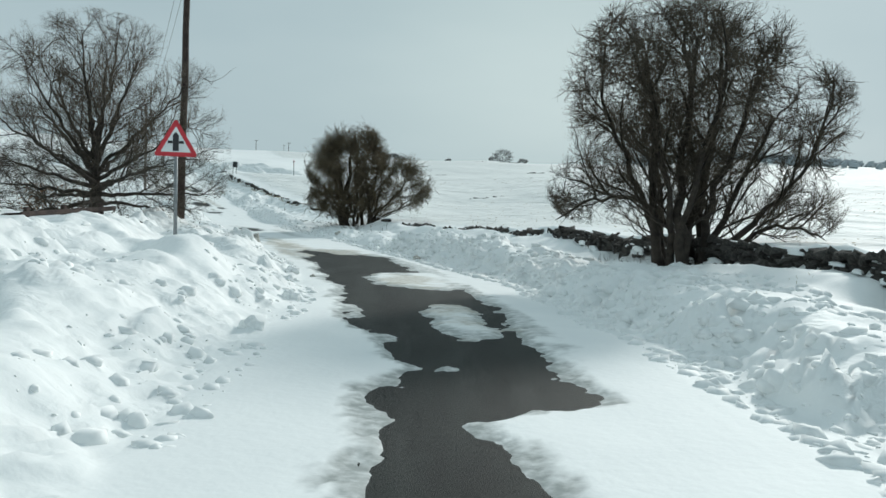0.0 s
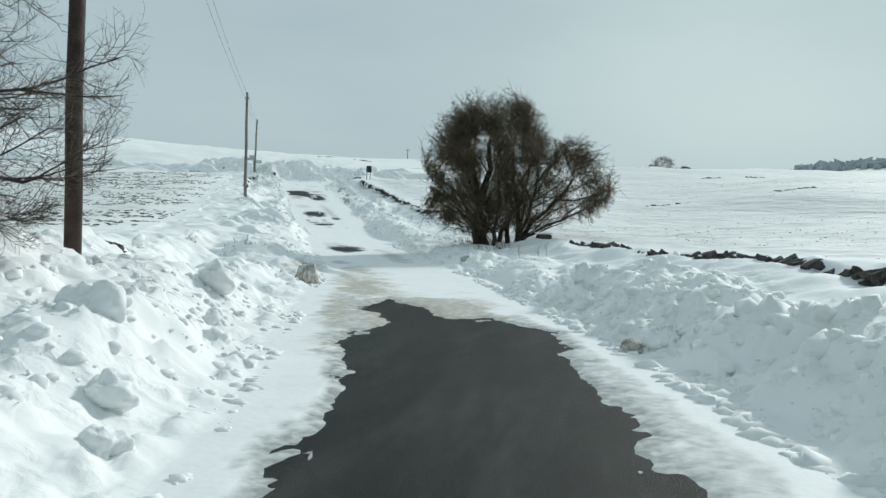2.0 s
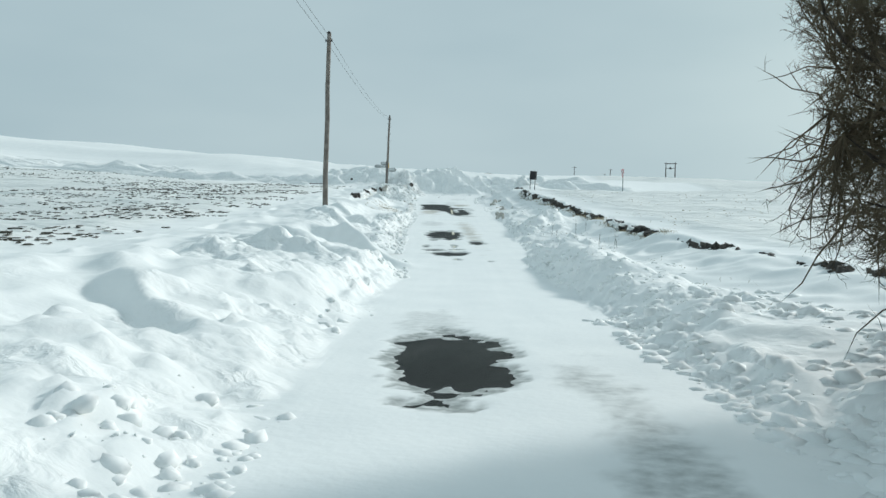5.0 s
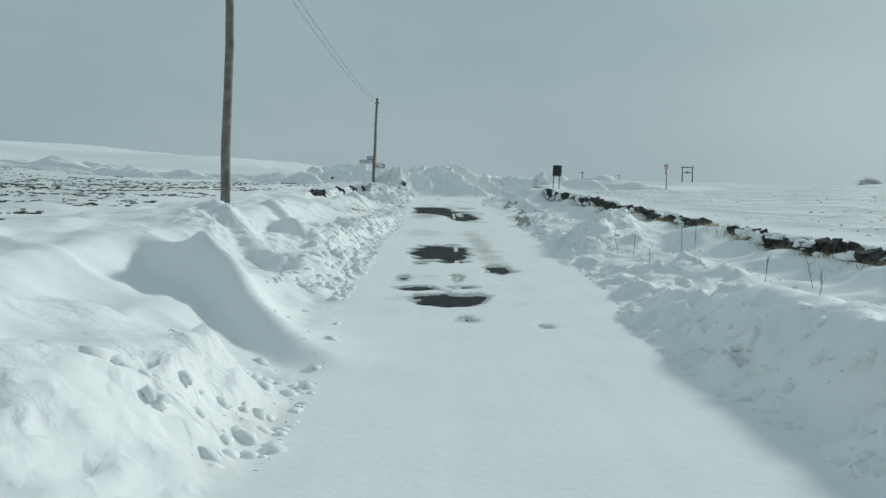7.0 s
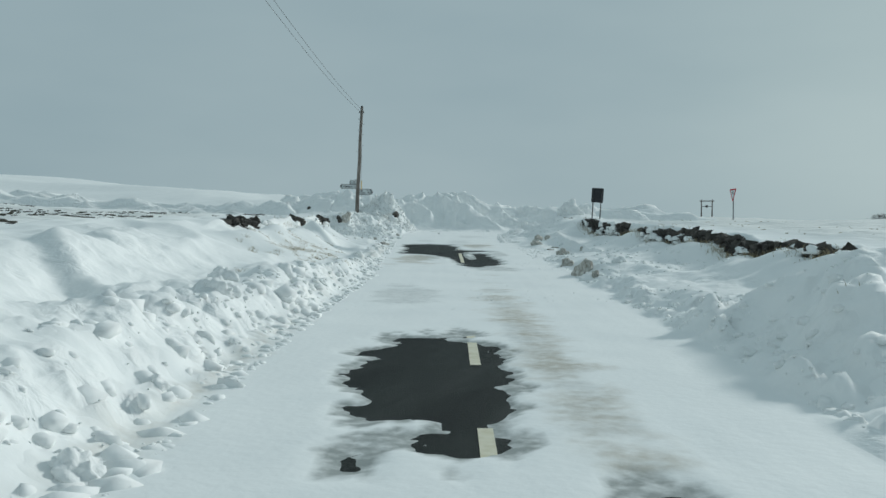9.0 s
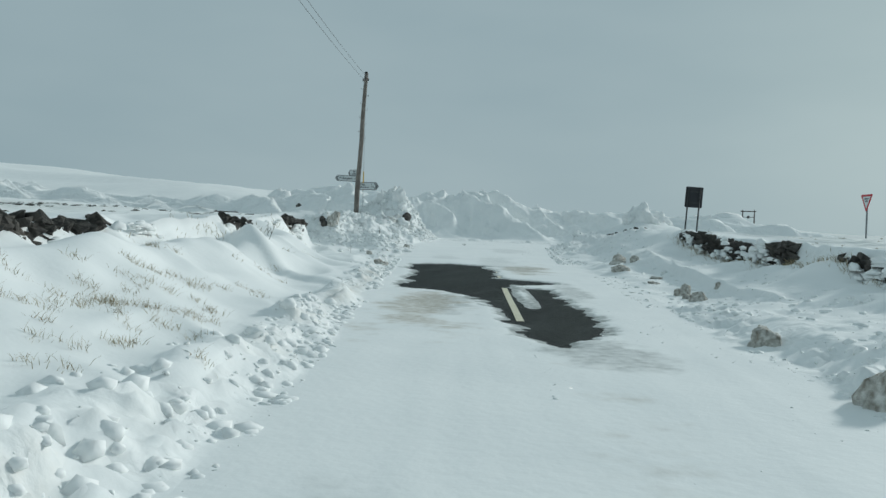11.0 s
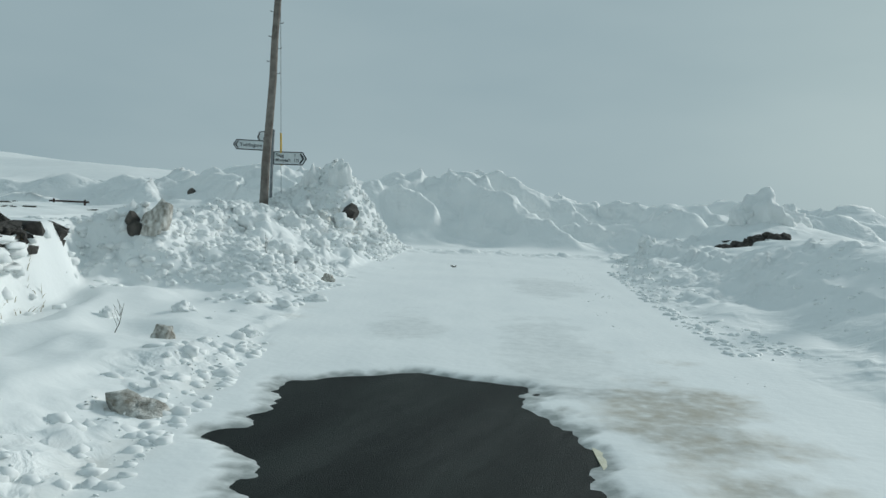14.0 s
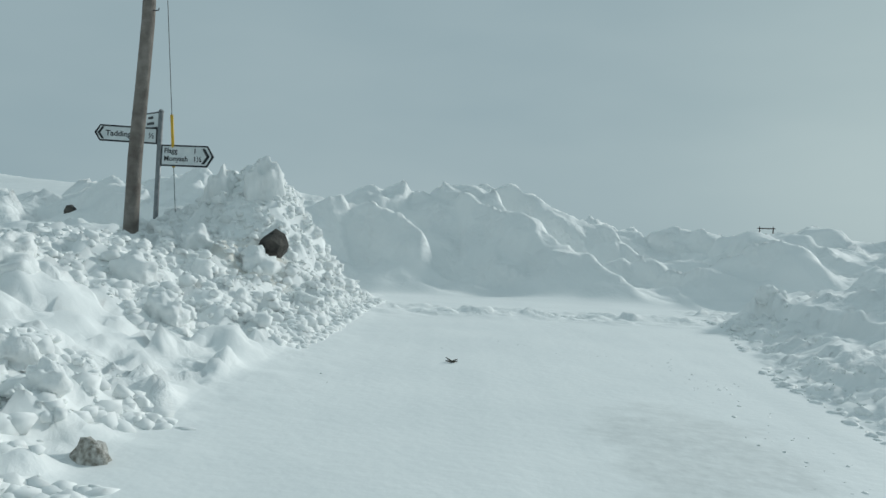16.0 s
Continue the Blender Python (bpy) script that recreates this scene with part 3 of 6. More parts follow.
def land(x, y):
    """Snow height, with what the surface is like there: s, d, bare, bank."""
    s, d = lane_coords(x, y)
    zr = np.interp(s, DS, PZ)
    el = EDGE_L(s) + 0.22 * fbm(s * 0.55, s * 0 + 3.3, 31, 3)
    er = EDGE_R(s) + 0.25 * fbm(s * 0.5, s * 0 + 7.7, 33, 3)
    ql, qr = el - d, d - er
    hill = 1 + 0.4 * fbm(s * 0.35, d * 0.35, 41, 3)
    # west side: bank, then the field behind a buried wall
    hl, fl = CREST_L(s) * hill, FIELD_L(s)
    wl_ = FACE_L(s)
    west = hl * ease(ql / wl_)
    drift = 0.28 * fbm(s * 0.5, d * 0.25, 45, 2) - HOLD_L(s)
    west = np.where(ql > wl_, hl + (fl - hl) * ease((ql - wl_ + drift) / np.maximum(0.4, -WALL_L + EDGE_L(s) - wl_ - 0.15 - HOLD_L(s))), west)
    # east side: bank, verge, wall face, field
    hr = CREST_R(s) * hill
    east = hr * ease(qr / 1.0)
    vr = VERGE_R(s)
    east = np.where(qr > 1.0, hr + (vr - hr) * ease((qr - 1.0) / 1.1), east)
    top = TOP_R(s)
    foot = top - BARE_R(s) * np.clip(1 + 1.7 * fbm(s * 0.45, s * 0, 51, 3), np.where(s < 20, 0.8, 0.0), 1.6)
    east = np.where(d > 4.7, vr + (foot - vr) * ease((d - 4.7) / 1.25), east)
    jut = WALL_R + 0.02 + 0.17 * fbm(s * 0.8, s * 0, 53, 4, 0.7)
    east = np.where(d > jut - 0.12, foot + (top - 0.02 - foot) * ease((d - jut + 0.12) / 0.26), east)
    west = west - BARE_L(s) * np.clip(1 + 1.5 * fbm(s * 0.5, s * 0, 55, 3), 0, 1.5) * np.exp(-(((d - WALL_L - 0.42) / 0.36) ** 2)) * (d > WALL_L + 0.02)
    side = np.where(d < (el + er) / 2, np.maximum(west, 0) + crests(s, d), east)
    # beyond the cross road a long ploughed ridge, and heaps at the corner
    ridge = 1.28 * (1 + 0.7 * fbm(d * 0.22, s * 0.2, 61, 3)) * ease((s - 115.5 - 0.8 * fbm(d * 0.2, d * 0, 63, 2)) / 5.5) * (1 - 0.45 * ease((s - 124) / 8)) * (1 - 0.35 * ease((d - 6) / 12)) * (1 - 0.85 * ease((d - 12) / 14)) * (1 - 0.25 * ease((-d - 12) / 25))
    gap = ease((s - 112.6) / 1.5)                 # the cross road
    side = side * (1 - gap * np.where(d > 0, 0.95, 0.95 * ease((s - 114.5) / 1.5)))
    z = zr + np.maximum(side, 0)
    for hs, hd, ls, ld, hh in HEAPS:
        r2 = ((s - hs) / ls) ** 2 + ((d - hd) / ld) ** 2
        z = z + hh * np.exp(-1.3 * r2) * (1 + 0.3 * fbm(x * 1.2, y * 1.2, 71, 2))
    away = ease((np.abs(d) - 8) / np.where(d < 0, 90, 60))
    away = np.maximum(away, ease((s - 130) / 60))
    away = np.maximum(away, ease((-20 - s) / 60))
    far = far_land(x, y)
    z = z * (1 - away) + far * away
    z = z + ridge * np.exp(-(np.clip(np.abs(d) - 100, 0, 999) / 50) ** 2)
    # broken, ploughed snow on the banks
    bank = ease(ql / 0.25) * (1 - ease((ql - 3.2) / 1.2)) + ease(qr / 0.25) * (1 - ease((qr - 1.6) / 0.9)) * (d > 0)
    soft = ease((s - 33) / 4) * (1 - ease((s - 49) / 4)) * (d < 0) * np.where(ql < 2.0, 0.2, 0.7)
    soft = np.maximum(soft, 0.9 * ease((s - 58.4) / 1) * (1 - ease((s - 63.0) / 1.5)) * (d < 0))
    soft = np.maximum(soft, 0.85 * ease((s - 98) / 1) * (1 - ease((s - 102.6) / 0.8)) * ease((ql - 0.1) / 0.3) * (d < 0))
    soft = np.maximum(soft, (ease((s - 79) / 3) * (1 - ease((s - 98) / 3))) * ease((ql - 0.5) / 0.3) * (d < 0))
    crumble = np.maximum(0.35 + 0.65 * ease((fbm(s * 0.22, d * 0.3, 75, 3) + 0.12) / 0.3), 1 - ease((np.where(d < 0, ql, qr) - 0.5) / 0.5))
    upper = ease((ql - 0.9) / 0.9) * ease((s - 61) / 4) * (1 - ease((s - 101) / 2)) * (d < 0)
    heap = sum(np.exp(-1.0 * (((s - h[0]) / h[2]) ** 2 + ((d - h[1]) / h[3]) ** 2)) for h in HEAPS)
    bank = np.clip(bank * (1 - soft) * crumble * (1 - 0.6 * upper) * (1 - 0.7 * ease((s - 89) / 2) * (1 - ease((s - 102) / 2)) * (d > 0)) + 0.9 * heap, 0, 1.2) * (1 - ease((s - 114) / 2))
    rid = ease((s - 116) / 2) * (1 - ease((s - 134) / 8)) * (1 - ease((-d - 90) / 50)) * (1 - ease((d - 12) / 14))
    climb = np.where(d < 0, -1.0, 1.0) * np.maximum(side, 0)
    wx, wy = s + 0.35 * fbm(x * 1.3, y * 1.3, 77, 3), d + 1.5 * climb + 0.35 * fbm(x * 1.3, y * 1.3, 78, 3)
    heavy = np.maximum(np.where(d < 0, ROUGH_L(s), ROUGH_R(s)), 0.6 * np.clip(heap, 0, 1))
    rubble = heavy * (0.09 * blocks(wx * 0.95, wy * 0.95, 81, 0.38) + np.where(s > 101, 0.16, 0.40) * domes(wx * 1.25, wy * 1.25, 82, 0.42)) + np.where(s > 101, 0.34, 0.24) * np.sqrt(heavy) * domes(wx * 2.7, wy * 2.7, 83, 0.6) + np.where(s > 101, 0.16, 0.10) * domes(wx * 5.4, wy * 5.4, 85, 0.55) + 0.18 * heavy * fbm(x * 0.8, y * 0.8, 87, 4)
    f = (0.19 * d + 0.24 * s + 0.9 * fbm(d * 0.16, s * 0.2, 84, 3)) % 1.0          # wind-cut lips along the ridge
    crag = 1.3 * (0.26 - np.abs(fbm(d * 0.25 + 0.1 * s, s * 0.3, 89, 5, 0.5))) + 0.6 * (0.2 - np.abs(fbm(d * 0.6 + 0.35 * s, s * 0.5, 90, 4, 0.5))) + 0.5 * ease(f / 0.9) * (1 - ease((f - 0.9) / 0.1)) * (0.3 + hashed(np.floor(0.19 * d), np.floor(0.05 * s), 3)) + 0.26 * blocks(wx * 0.42, wy * 0.42, 86, 0.5) + 0.05 * domes(wx * 2.6, wy * 2.6, 83, 0.3)
    z = z + bank * rubble + rid * (crag - 0.15)
    swell = np.clip(ql / 0.8, 0, 1) * (1 - ease((ql - 3.0) / 1.0)) * (d < 0) * (s < 112) * (1 - 0.75 * ease((s - 79) / 3))
    z = z + swell * (1 - 0.6 * ease((s - 52) / 3)) * (1 - away) * (0.36 * fbm(s * 0.5, d * 0.7, 73, 2) + 0.16 * (0.2 - np.abs(fbm(s * 0.9 + 0.4 * d, d * 1.1, 74, 2))))
    calm = 1 - np.clip(bank, 0, 1)
    off = np.maximum(ease(ql / 0.8), ease(qr / 0.8))
    z = z + calm * off * (1 - away) * (0.05 * fbm(x * 0.8, y * 0.8, 91, 4) + 0.10 * fbm(s * 0.25, d * 0.5, 93, 2) + 0.30 * (0.22 - np.abs(fbm(0.42 * s + 0.3 * d, 0.55 * d - 0.12 * s, 94, 3))) * (np.abs(d) < 6.5))
    z = z + off * ease((np.abs(d) - 6.6) / 2) * (1 - ease((np.abs(d) - 150) / 100)) * (0.10 * fbm(x * 0.9, y * 0.9, 95, 3) + 2.0 * fbm(s * 0.045, d * 0.022, 96, 3) * ease((np.abs(d) - 9) / 14))
    # snow on the carriageway: a thin sheet with holes
    on = (1 - ease(ql / 0.3)) * (1 - ease(qr / 0.3)) * (s < 114)
    bare = bare_road(s, d)
    sheet = np.clip(0.016 - 0.16 * bare, -0.04, 0.030) + 0.008 * fbm(s * 0.7, d * 2.0, 97, 4) * (bare < -0.1) + 0.004 * fbm(s * 0.12, d * 5.0, 99, 3)
    z = z + on * sheet
    z = np.where((bare < 0) & (d > -2.0) & (d < 3.3) & (s < 114), np.maximum(z, zr + np.clip(-0.25 * bare, 0, 0.018)), z)
    return z, s, d, bare, np.clip(bank, 0, 1) + rid


def spaced(start, stop, step, grow, limit):
    out, x = [], start
    while abs(x - start) < limit:
        out.append(x)
        x += step if stop >= start else -step
        step *= grow
    return out


rows_s = spaced(-6, -600, 0.4, 1.12, 560)[:0:-1] + list(np.arange(-6, 3, 0.2)) + list(np.arange(3, 35, 0.076)) + list(np.arange(35, 58, 0.095)) + list(np.arange(58, 114, 0.076)) + list(np.arange(114, 126, 0.09)) + spaced(126, 3000, 0.12, 1.045, 2600)
cols_d = [-c for c in spaced(7.0, 3000, 0.13, 1.075, 1900)[:0:-1]] + list(np.arange(-7.0, -1.6, 0.068)) + list(np.arange(-1.6, 2.9, 0.06)) + list(np.arange(2.9, 7.6, 0.08)) + spaced(7.6, 3000, 0.13, 1.075, 1900)
rows_s, cols_d = np.array(rows_s), np.array(cols_d)
GX = np.interp(rows_s, DS, PX)[:, None] + cols_d[None, :] * ACROSS[0]
GY = np.interp(rows_s, DS, PY)[:, None] + cols_d[None, :] * ACROSS[1]
GZ, GS, GD, GB, GK = land(GX, GY)
nr, nc = GX.shape
idx = np.arange(nr * nc).reshape(nr, nc)
quads = np.stack([idx[:-1, :-1], idx[:-1, 1:], idx[1:, 1:], idx[1:, :-1]], -1).reshape(-1, 4)
me = bpy.data.meshes.new("ground")
me.vertices.add(nr * nc)
me.vertices.foreach_set("co", (np.stack([GX, GY, GZ], -1) * K).reshape(-1))
me.loops.add(quads.size)
me.loops.foreach_set("vertex_index", quads.reshape(-1))
me.polygons.add(len(quads))
me.polygons.foreach_set("loop_start", np.arange(0, quads.size, 4))
me.polygons.foreach_set("use_smooth", np.ones(len(quads), bool))
me.update()
slushy = ease((spots(GS, GD, SLUSH, 11, 0.30) + 0.03) / np.where(GS < 41, 0.10, 0.25)) * 0.8
thin = np.maximum(ease((GB + np.where(GS < 34, 0.15, 0.05)) / np.where(GS < 34, 0.16, 0.06)) ** 1.6 * 0.85, slushy * np.where(GS > 98, 0.25, np.where((GS > 25) & (GS < 34.5), 0.8, np.where(GS < 48, 0.65, np.where((GS > 84) & (GS < 98), 0.6, 0.36))))) * (GS < 114)
dirty = ease((spots(GS, GD, DIRT, 13, 0.5) + 0.1) / 0.5) * 0.75
broken = (np.clip(GK, 0, 1) * 0.75 + 0.25 * np.clip(GK * 3, 0, 1)) * np.where((GD < 0) & (GS < 14), 0.5, 1.0)
open_field = ease((np.abs(GD) - 6.8) / 3.0) * (1 - ease((GS - 108) / 4) * (GD < 40))
for nm, arr in (("thin", thin), ("dirt", dirty), ("broken", broken), ("field", open_field)):
    a = me.attributes.new(nm, "FLOAT", "POINT")
    a.data.foreach_set("value", arr.reshape(-1).astype(np.float32))
me.materials.append(SNOW)
me.validate()
tagged(new("ground", me), "deep white snow, drifted and ploughed into rough banks beside the lane", "snow", kind="structure")


def height_at(x, y):
    """Height of the snow in metres at a place in metres."""
    return K * float(land(np.array([x / K]), np.array([y / K]))[0][0])


def heights_at(places):
    """The same for many places at once."""
    xy = np.array(places) / K
    return K * land(xy[:, 0], xy[:, 1])[0]


def at_lane(s, d):
    """A place in metres from lane coordinates."""
    px, py, tx, ty = (float(np.interp(s, DS, c)) for c in (PX, PY, TX, TY))
    return K * (px + d * ty), K * (py - d * tx)


def road_z(s):
    return K * float(np.interp(s, DS, PZ))


# asphalt carriageway under the snow
ss, dd = np.arange(-25, 112.1, 0.5), np.array([-1.75, -1.0, 0, 1.0, 2.0, 3.1])
rx = np.interp(ss, DS, PX)[:, None] + dd[None, :] * np.interp(ss, DS, TY)[:, None]
ry = np.interp(ss, DS, PY)[:, None] - dd[None, :] * np.interp(ss, DS, TX)[:, None]
rz = np.repeat(np.interp(ss, DS, PZ)[:, None], len(dd), 1)
ri = np.arange(rx.size).reshape(rx.shape)
rq = np.stack([ri[:-1, :-1], ri[:-1, 1:], ri[1:, 1:], ri[1:, :-1]], -1).reshape(-1, 4)
tagged(new("road", mesh_from("road", (np.stack([rx, ry, rz], -1) * K).reshape(-1, 3), [tuple(int(i) for i in q) for q in rq], ASPHALT, True)),
       "dark wet asphalt lane showing through holes in the snow", "road", kind="structure")

# centre line, 4 mm above the asphalt
CENTRE = table(58, 0.1, 63, 0.14, 67, 0.27, 70, 0.37, 74, 0.49, 80, 0.62, 87, 0.78, 92, 0.86, 97, 0.91, 100, 0.93)
for s0 in (58.3, 65.5, 72.7, 80.0, 87.4, 94.6):
    bm = bmesh.new()
    prev = None
    for k in range(11):
        s = s0 + 4.9 * k / 10
        c = float(CENTRE(s))
        pair = []
        for off, dz in ((-0.048, 0.0), (-0.048, 0.006), (0.048, 0.006), (0.048, 0.0)):
            x, y = at_lane(s, c + off)
            pair.append(bm.verts.new((x, y, road_z(s) + dz)))
        if prev:
            for a in range(3):
                bm.faces.new((prev[a], prev[a + 1], pair[a + 1], pair[a]))
        prev = pair
    bmesh.ops.recalc_face_normals(bm, faces=bm.faces)
    tagged(part("road_marking", bm, PAINT), "worn cream centre line dash on the asphalt", "road marking", "centre line", "structure")

rng = random.Random(7)
nrg = np.random.RandomState(11)


def hull_mesh(name, pts, mat):
    bm = bmesh.new()
    for p in pts:
        bm.verts.new(p)
    r = bmesh.ops.convex_hull(bm, input=bm.verts)
    loose = [v for v in bm.verts if not v.link_faces]
    bmesh.ops.delete(bm, geom=loose, context="VERTS")
    me = bpy.data.meshes.new(name)
    bm.to_mesh(me)
    bm.free()
    me.materials.append(mat)
    return me


def scatter(name, shapes, mat, places, label, category, smooth=False, parent=None):
    """Many small pieces joined into one mesh. places: rows of x, y, z, sx, sy, sz, turn, tilt."""
    sources = []
    for me in shapes:
        co = np.zeros(len(me.vertices) * 3)
        me.vertices.foreach_get("co", co)
        me.calc_loop_triangles()
        tr = np.zeros(len(me.loop_triangles) * 3, int)
        me.loop_triangles.foreach_get("vertices", tr)
        sources.append((co.reshape(-1, 3), tr.reshape(-1, 3)))
    allv, allf, off = [], [], 0
    for k, (x, y, z, sx, sy, sz, turn, tilt) in enumerate(places):
        co, tr = sources[k % len(sources)]
        p = co * (sx, sy, sz)
        c, s = math.cos(tilt), math.sin(tilt)
        p = np.stack([p[:, 0], p[:, 1] * c - p[:, 2] * s, p[:, 1] * s + p[:, 2] * c], 1)
        c, s = math.cos(turn), math.sin(turn)
        p = np.stack([p[:, 0] * c - p[:, 1] * s, p[:, 0] * s + p[:, 1] * c, p[:, 2]], 1) + (x, y, z)
        allv.append(p)
        allf.append(tr + off)
        off += len(co)
    v, f = np.concatenate(allv), np.concatenate(allf)
    me = bpy.data.meshes.new(name)
    me.vertices.add(len(v))
    me.vertices.foreach_set("co", v.reshape(-1))
    me.loops.add(f.size)
    me.loops.foreach_set("vertex_index", f.reshape(-1))
    me.polygons.add(len(f))
    me.polygons.foreach_set("loop_start", np.arange(0, f.size, 3))
    me.polygons.foreach_set("use_smooth", np.full(len(f), smooth))
    me.update()
    me.validate()
    me.materials.append(mat)
    ob = new(name, me)
    if parent:
        ob.parent = parent
        ob["kind"] = "stuff"
        return ob
    return tagged(ob, label, category, kind="stuff")


def heights(s, d):
    """World x, y, z in metres and the bank value for arrays of lane coordinates."""
    px, py, tx, ty = (np.interp(s, DS, c) for c in (PX, PY, TX, TY))
    x, y = px + d * ty, py - d * tx
    z, _, _, bare, bank = land(x, y)
    return x * K, y * K, z * K, bare, bank


def rock_shape(seed, n=13, flat=0.8):
    g = np.random.RandomState(seed)
    p = g.normal(size=(n, 3))
    p /= np.linalg.norm(p, axis=1)[:, None]
    return p * g.uniform(0.75, 1.1, (n, 1)) * (1, 1, flat)


def lump_shape(name, seed, mat, detail=2, rough=0.35):
    bm = bmesh.new()
    bmesh.ops.create_icosphere(bm, subdivisions=detail, radius=1.0)
    o = Vector((seed * 3.7, seed * 1.3, seed * 2.1))
    for v in bm.verts:
        n = noise.noise(v.co * 0.9 + o) * 1.1 + noise.noise(v.co * 2.1 + o) * 0.55
        c = noise.cell(v.co * 1.3 + o) * 0.16 + noise.noise(v.co * 4.3 + o) * 0.28 + noise.noise(v.co * 9.0 + o) * 0.12
        v.co *= 1.0 + rough * (n + c)
        if v.co.z < -0.45:
            v.co.z = -0.45
        for f in v.link_faces:
            f.smooth = detail > 1
    me = bpy.data.meshes.new(name)
    bm.to_mesh(me)
    bm.free()
    me.materials.append(mat)
    return me


# ---- poles and wires ----
def telegraph_pole(foot, top, r0, r1, mat, label, pegs=False):
    foot, top = Vector(foot) * K, Vector(top) * K
    way = (top - foot).normalized()
    p = thing("telegraph_pole", foot.x, foot.y, foot.z - 0.5, label=label, category="utility pole", group="poles along the lane")
    o = p.matrix_world.translation
    a = foot - way * 0.7 - o
    bm = bmesh.new()
    n = 7
    tube(bm, [a.lerp(top - o, k / n) + Vector((0.012 * math.sin(k * 2.1), 0.012 * math.cos(k * 1.7), 0)) for k in range(n + 1)], [(r0 + (r1 - r0) * k / n) * (1 + 0.02 * math.sin(k * 3.3)) for k in range(n + 1)])
    part("shaft", bm, mat, p)
    bm = bmesh.new()
    t = top - o
    rod(bm, t - way * 0.02, t + way * 0.05, r1 * 1.12, r1 * 0.6, 12)
    part("cap", bm, IRON, p)
    for side in (-1, 1):
        bm = bmesh.new()
        c = t - way * 0.35 + Vector((side * (r1 + 0.05), 0, 0))
        rod(bm, c - Vector((side * 0.06, 0, 0.0)), c, 0.012)
        rod(bm, c - Vector((0, 0, 0.03)), c + Vector((0, 0, 0.09)), 0.035, 0.022, 10)
        part("insulator", bm, IRON, p, "dark porcelain insulator")
    if pegs:
        for k in range(8):
            side = 1 if k % 2 else -1
            c = t - way * (0.75 + 0.33 * k)
            r = r1 + 0.1 * k / 8 * r1
            bm = bmesh.new()
            rod(bm, c, c + Vector((side * (r + 0.11), 0, 0)), 0.009, 0.009, 6)
            rod(bm, c + Vector((side * (r + 0.11), 0, 0)), c + Vector((side * (r + 0.12), 0, 0.035)), 0.009, 0.009, 6)
            part("step_peg", bm, IRON, p)
    return t + o


top1 = telegraph_pole((-7.41, 24.71, -0.25), (-7.35, 25.0, 7.4), 0.125, 0.095, POLE_DARK, "dark creosoted wooden telegraph pole in the snow bank")
top2 = telegraph_pole((-22.2, 65.1, -1.2), (-22.28, 65.48, 5.42), 0.115, 0.085, POLE, "weathered grey-brown wooden telegraph pole in a drift")
top3 = telegraph_pole((-37.76, 104.5, 0.35), (-37.49, 104.43, 6.29), 0.125, 0.085, POLE, "leaning grey wooden telegraph pole with step pegs", True)


def line_wire(a, b, sag, off):
    cu = bpy.data.curves.new("overhead_wire", "CURVE")
    cu.dimensions, cu.bevel_depth, cu.bevel_resolution = "3D", 0.008, 1
    sp = cu.splines.new("POLY")
    sp.points.add(24)
    for k in range(25):
        u = k / 24
        p = a.lerp(b, u) + Vector((off, 0, -0.3 - sag * 4 * u * (1 - u)))
        sp.points[k].co = (*p, 1)
    cu.materials.append(WIRE)
    tagged(new("overhead_wire", cu), "thin dark overhead line wire between wooden poles", "wire", "line wires")


back_top = top1 + (top1 - top2) * 0.9
for off in (-0.13, 0.13):
    line_wire(back_top, top1, 0.5, off)
    line_wire(top1, top2, 0.5, off)
    line_wire(top2, top3, 0.5, off)

# stay wire with a yellow guard
stay = thing("stay_wire", -38.35 * K, 106.2 * K, 0.9 * K, label="thin steel stay wire with a yellow plastic guard", category="cable")
stay_up = top3 + Vector((0, 0, -0.5)) - stay.matrix_world.translation
bm = bmesh.new()
rod(bm, stay_up * -0.12, stay_up, 0.007, 0.007, 6)
part("wire", bm, WIRE, stay)
bm = bmesh.new()
rod(bm, stay_up * 0.15, stay_up * 0.305, 0.028, 0.028, 10)
part("guard", bm, YELLOW, stay, "yellow plastic tube")


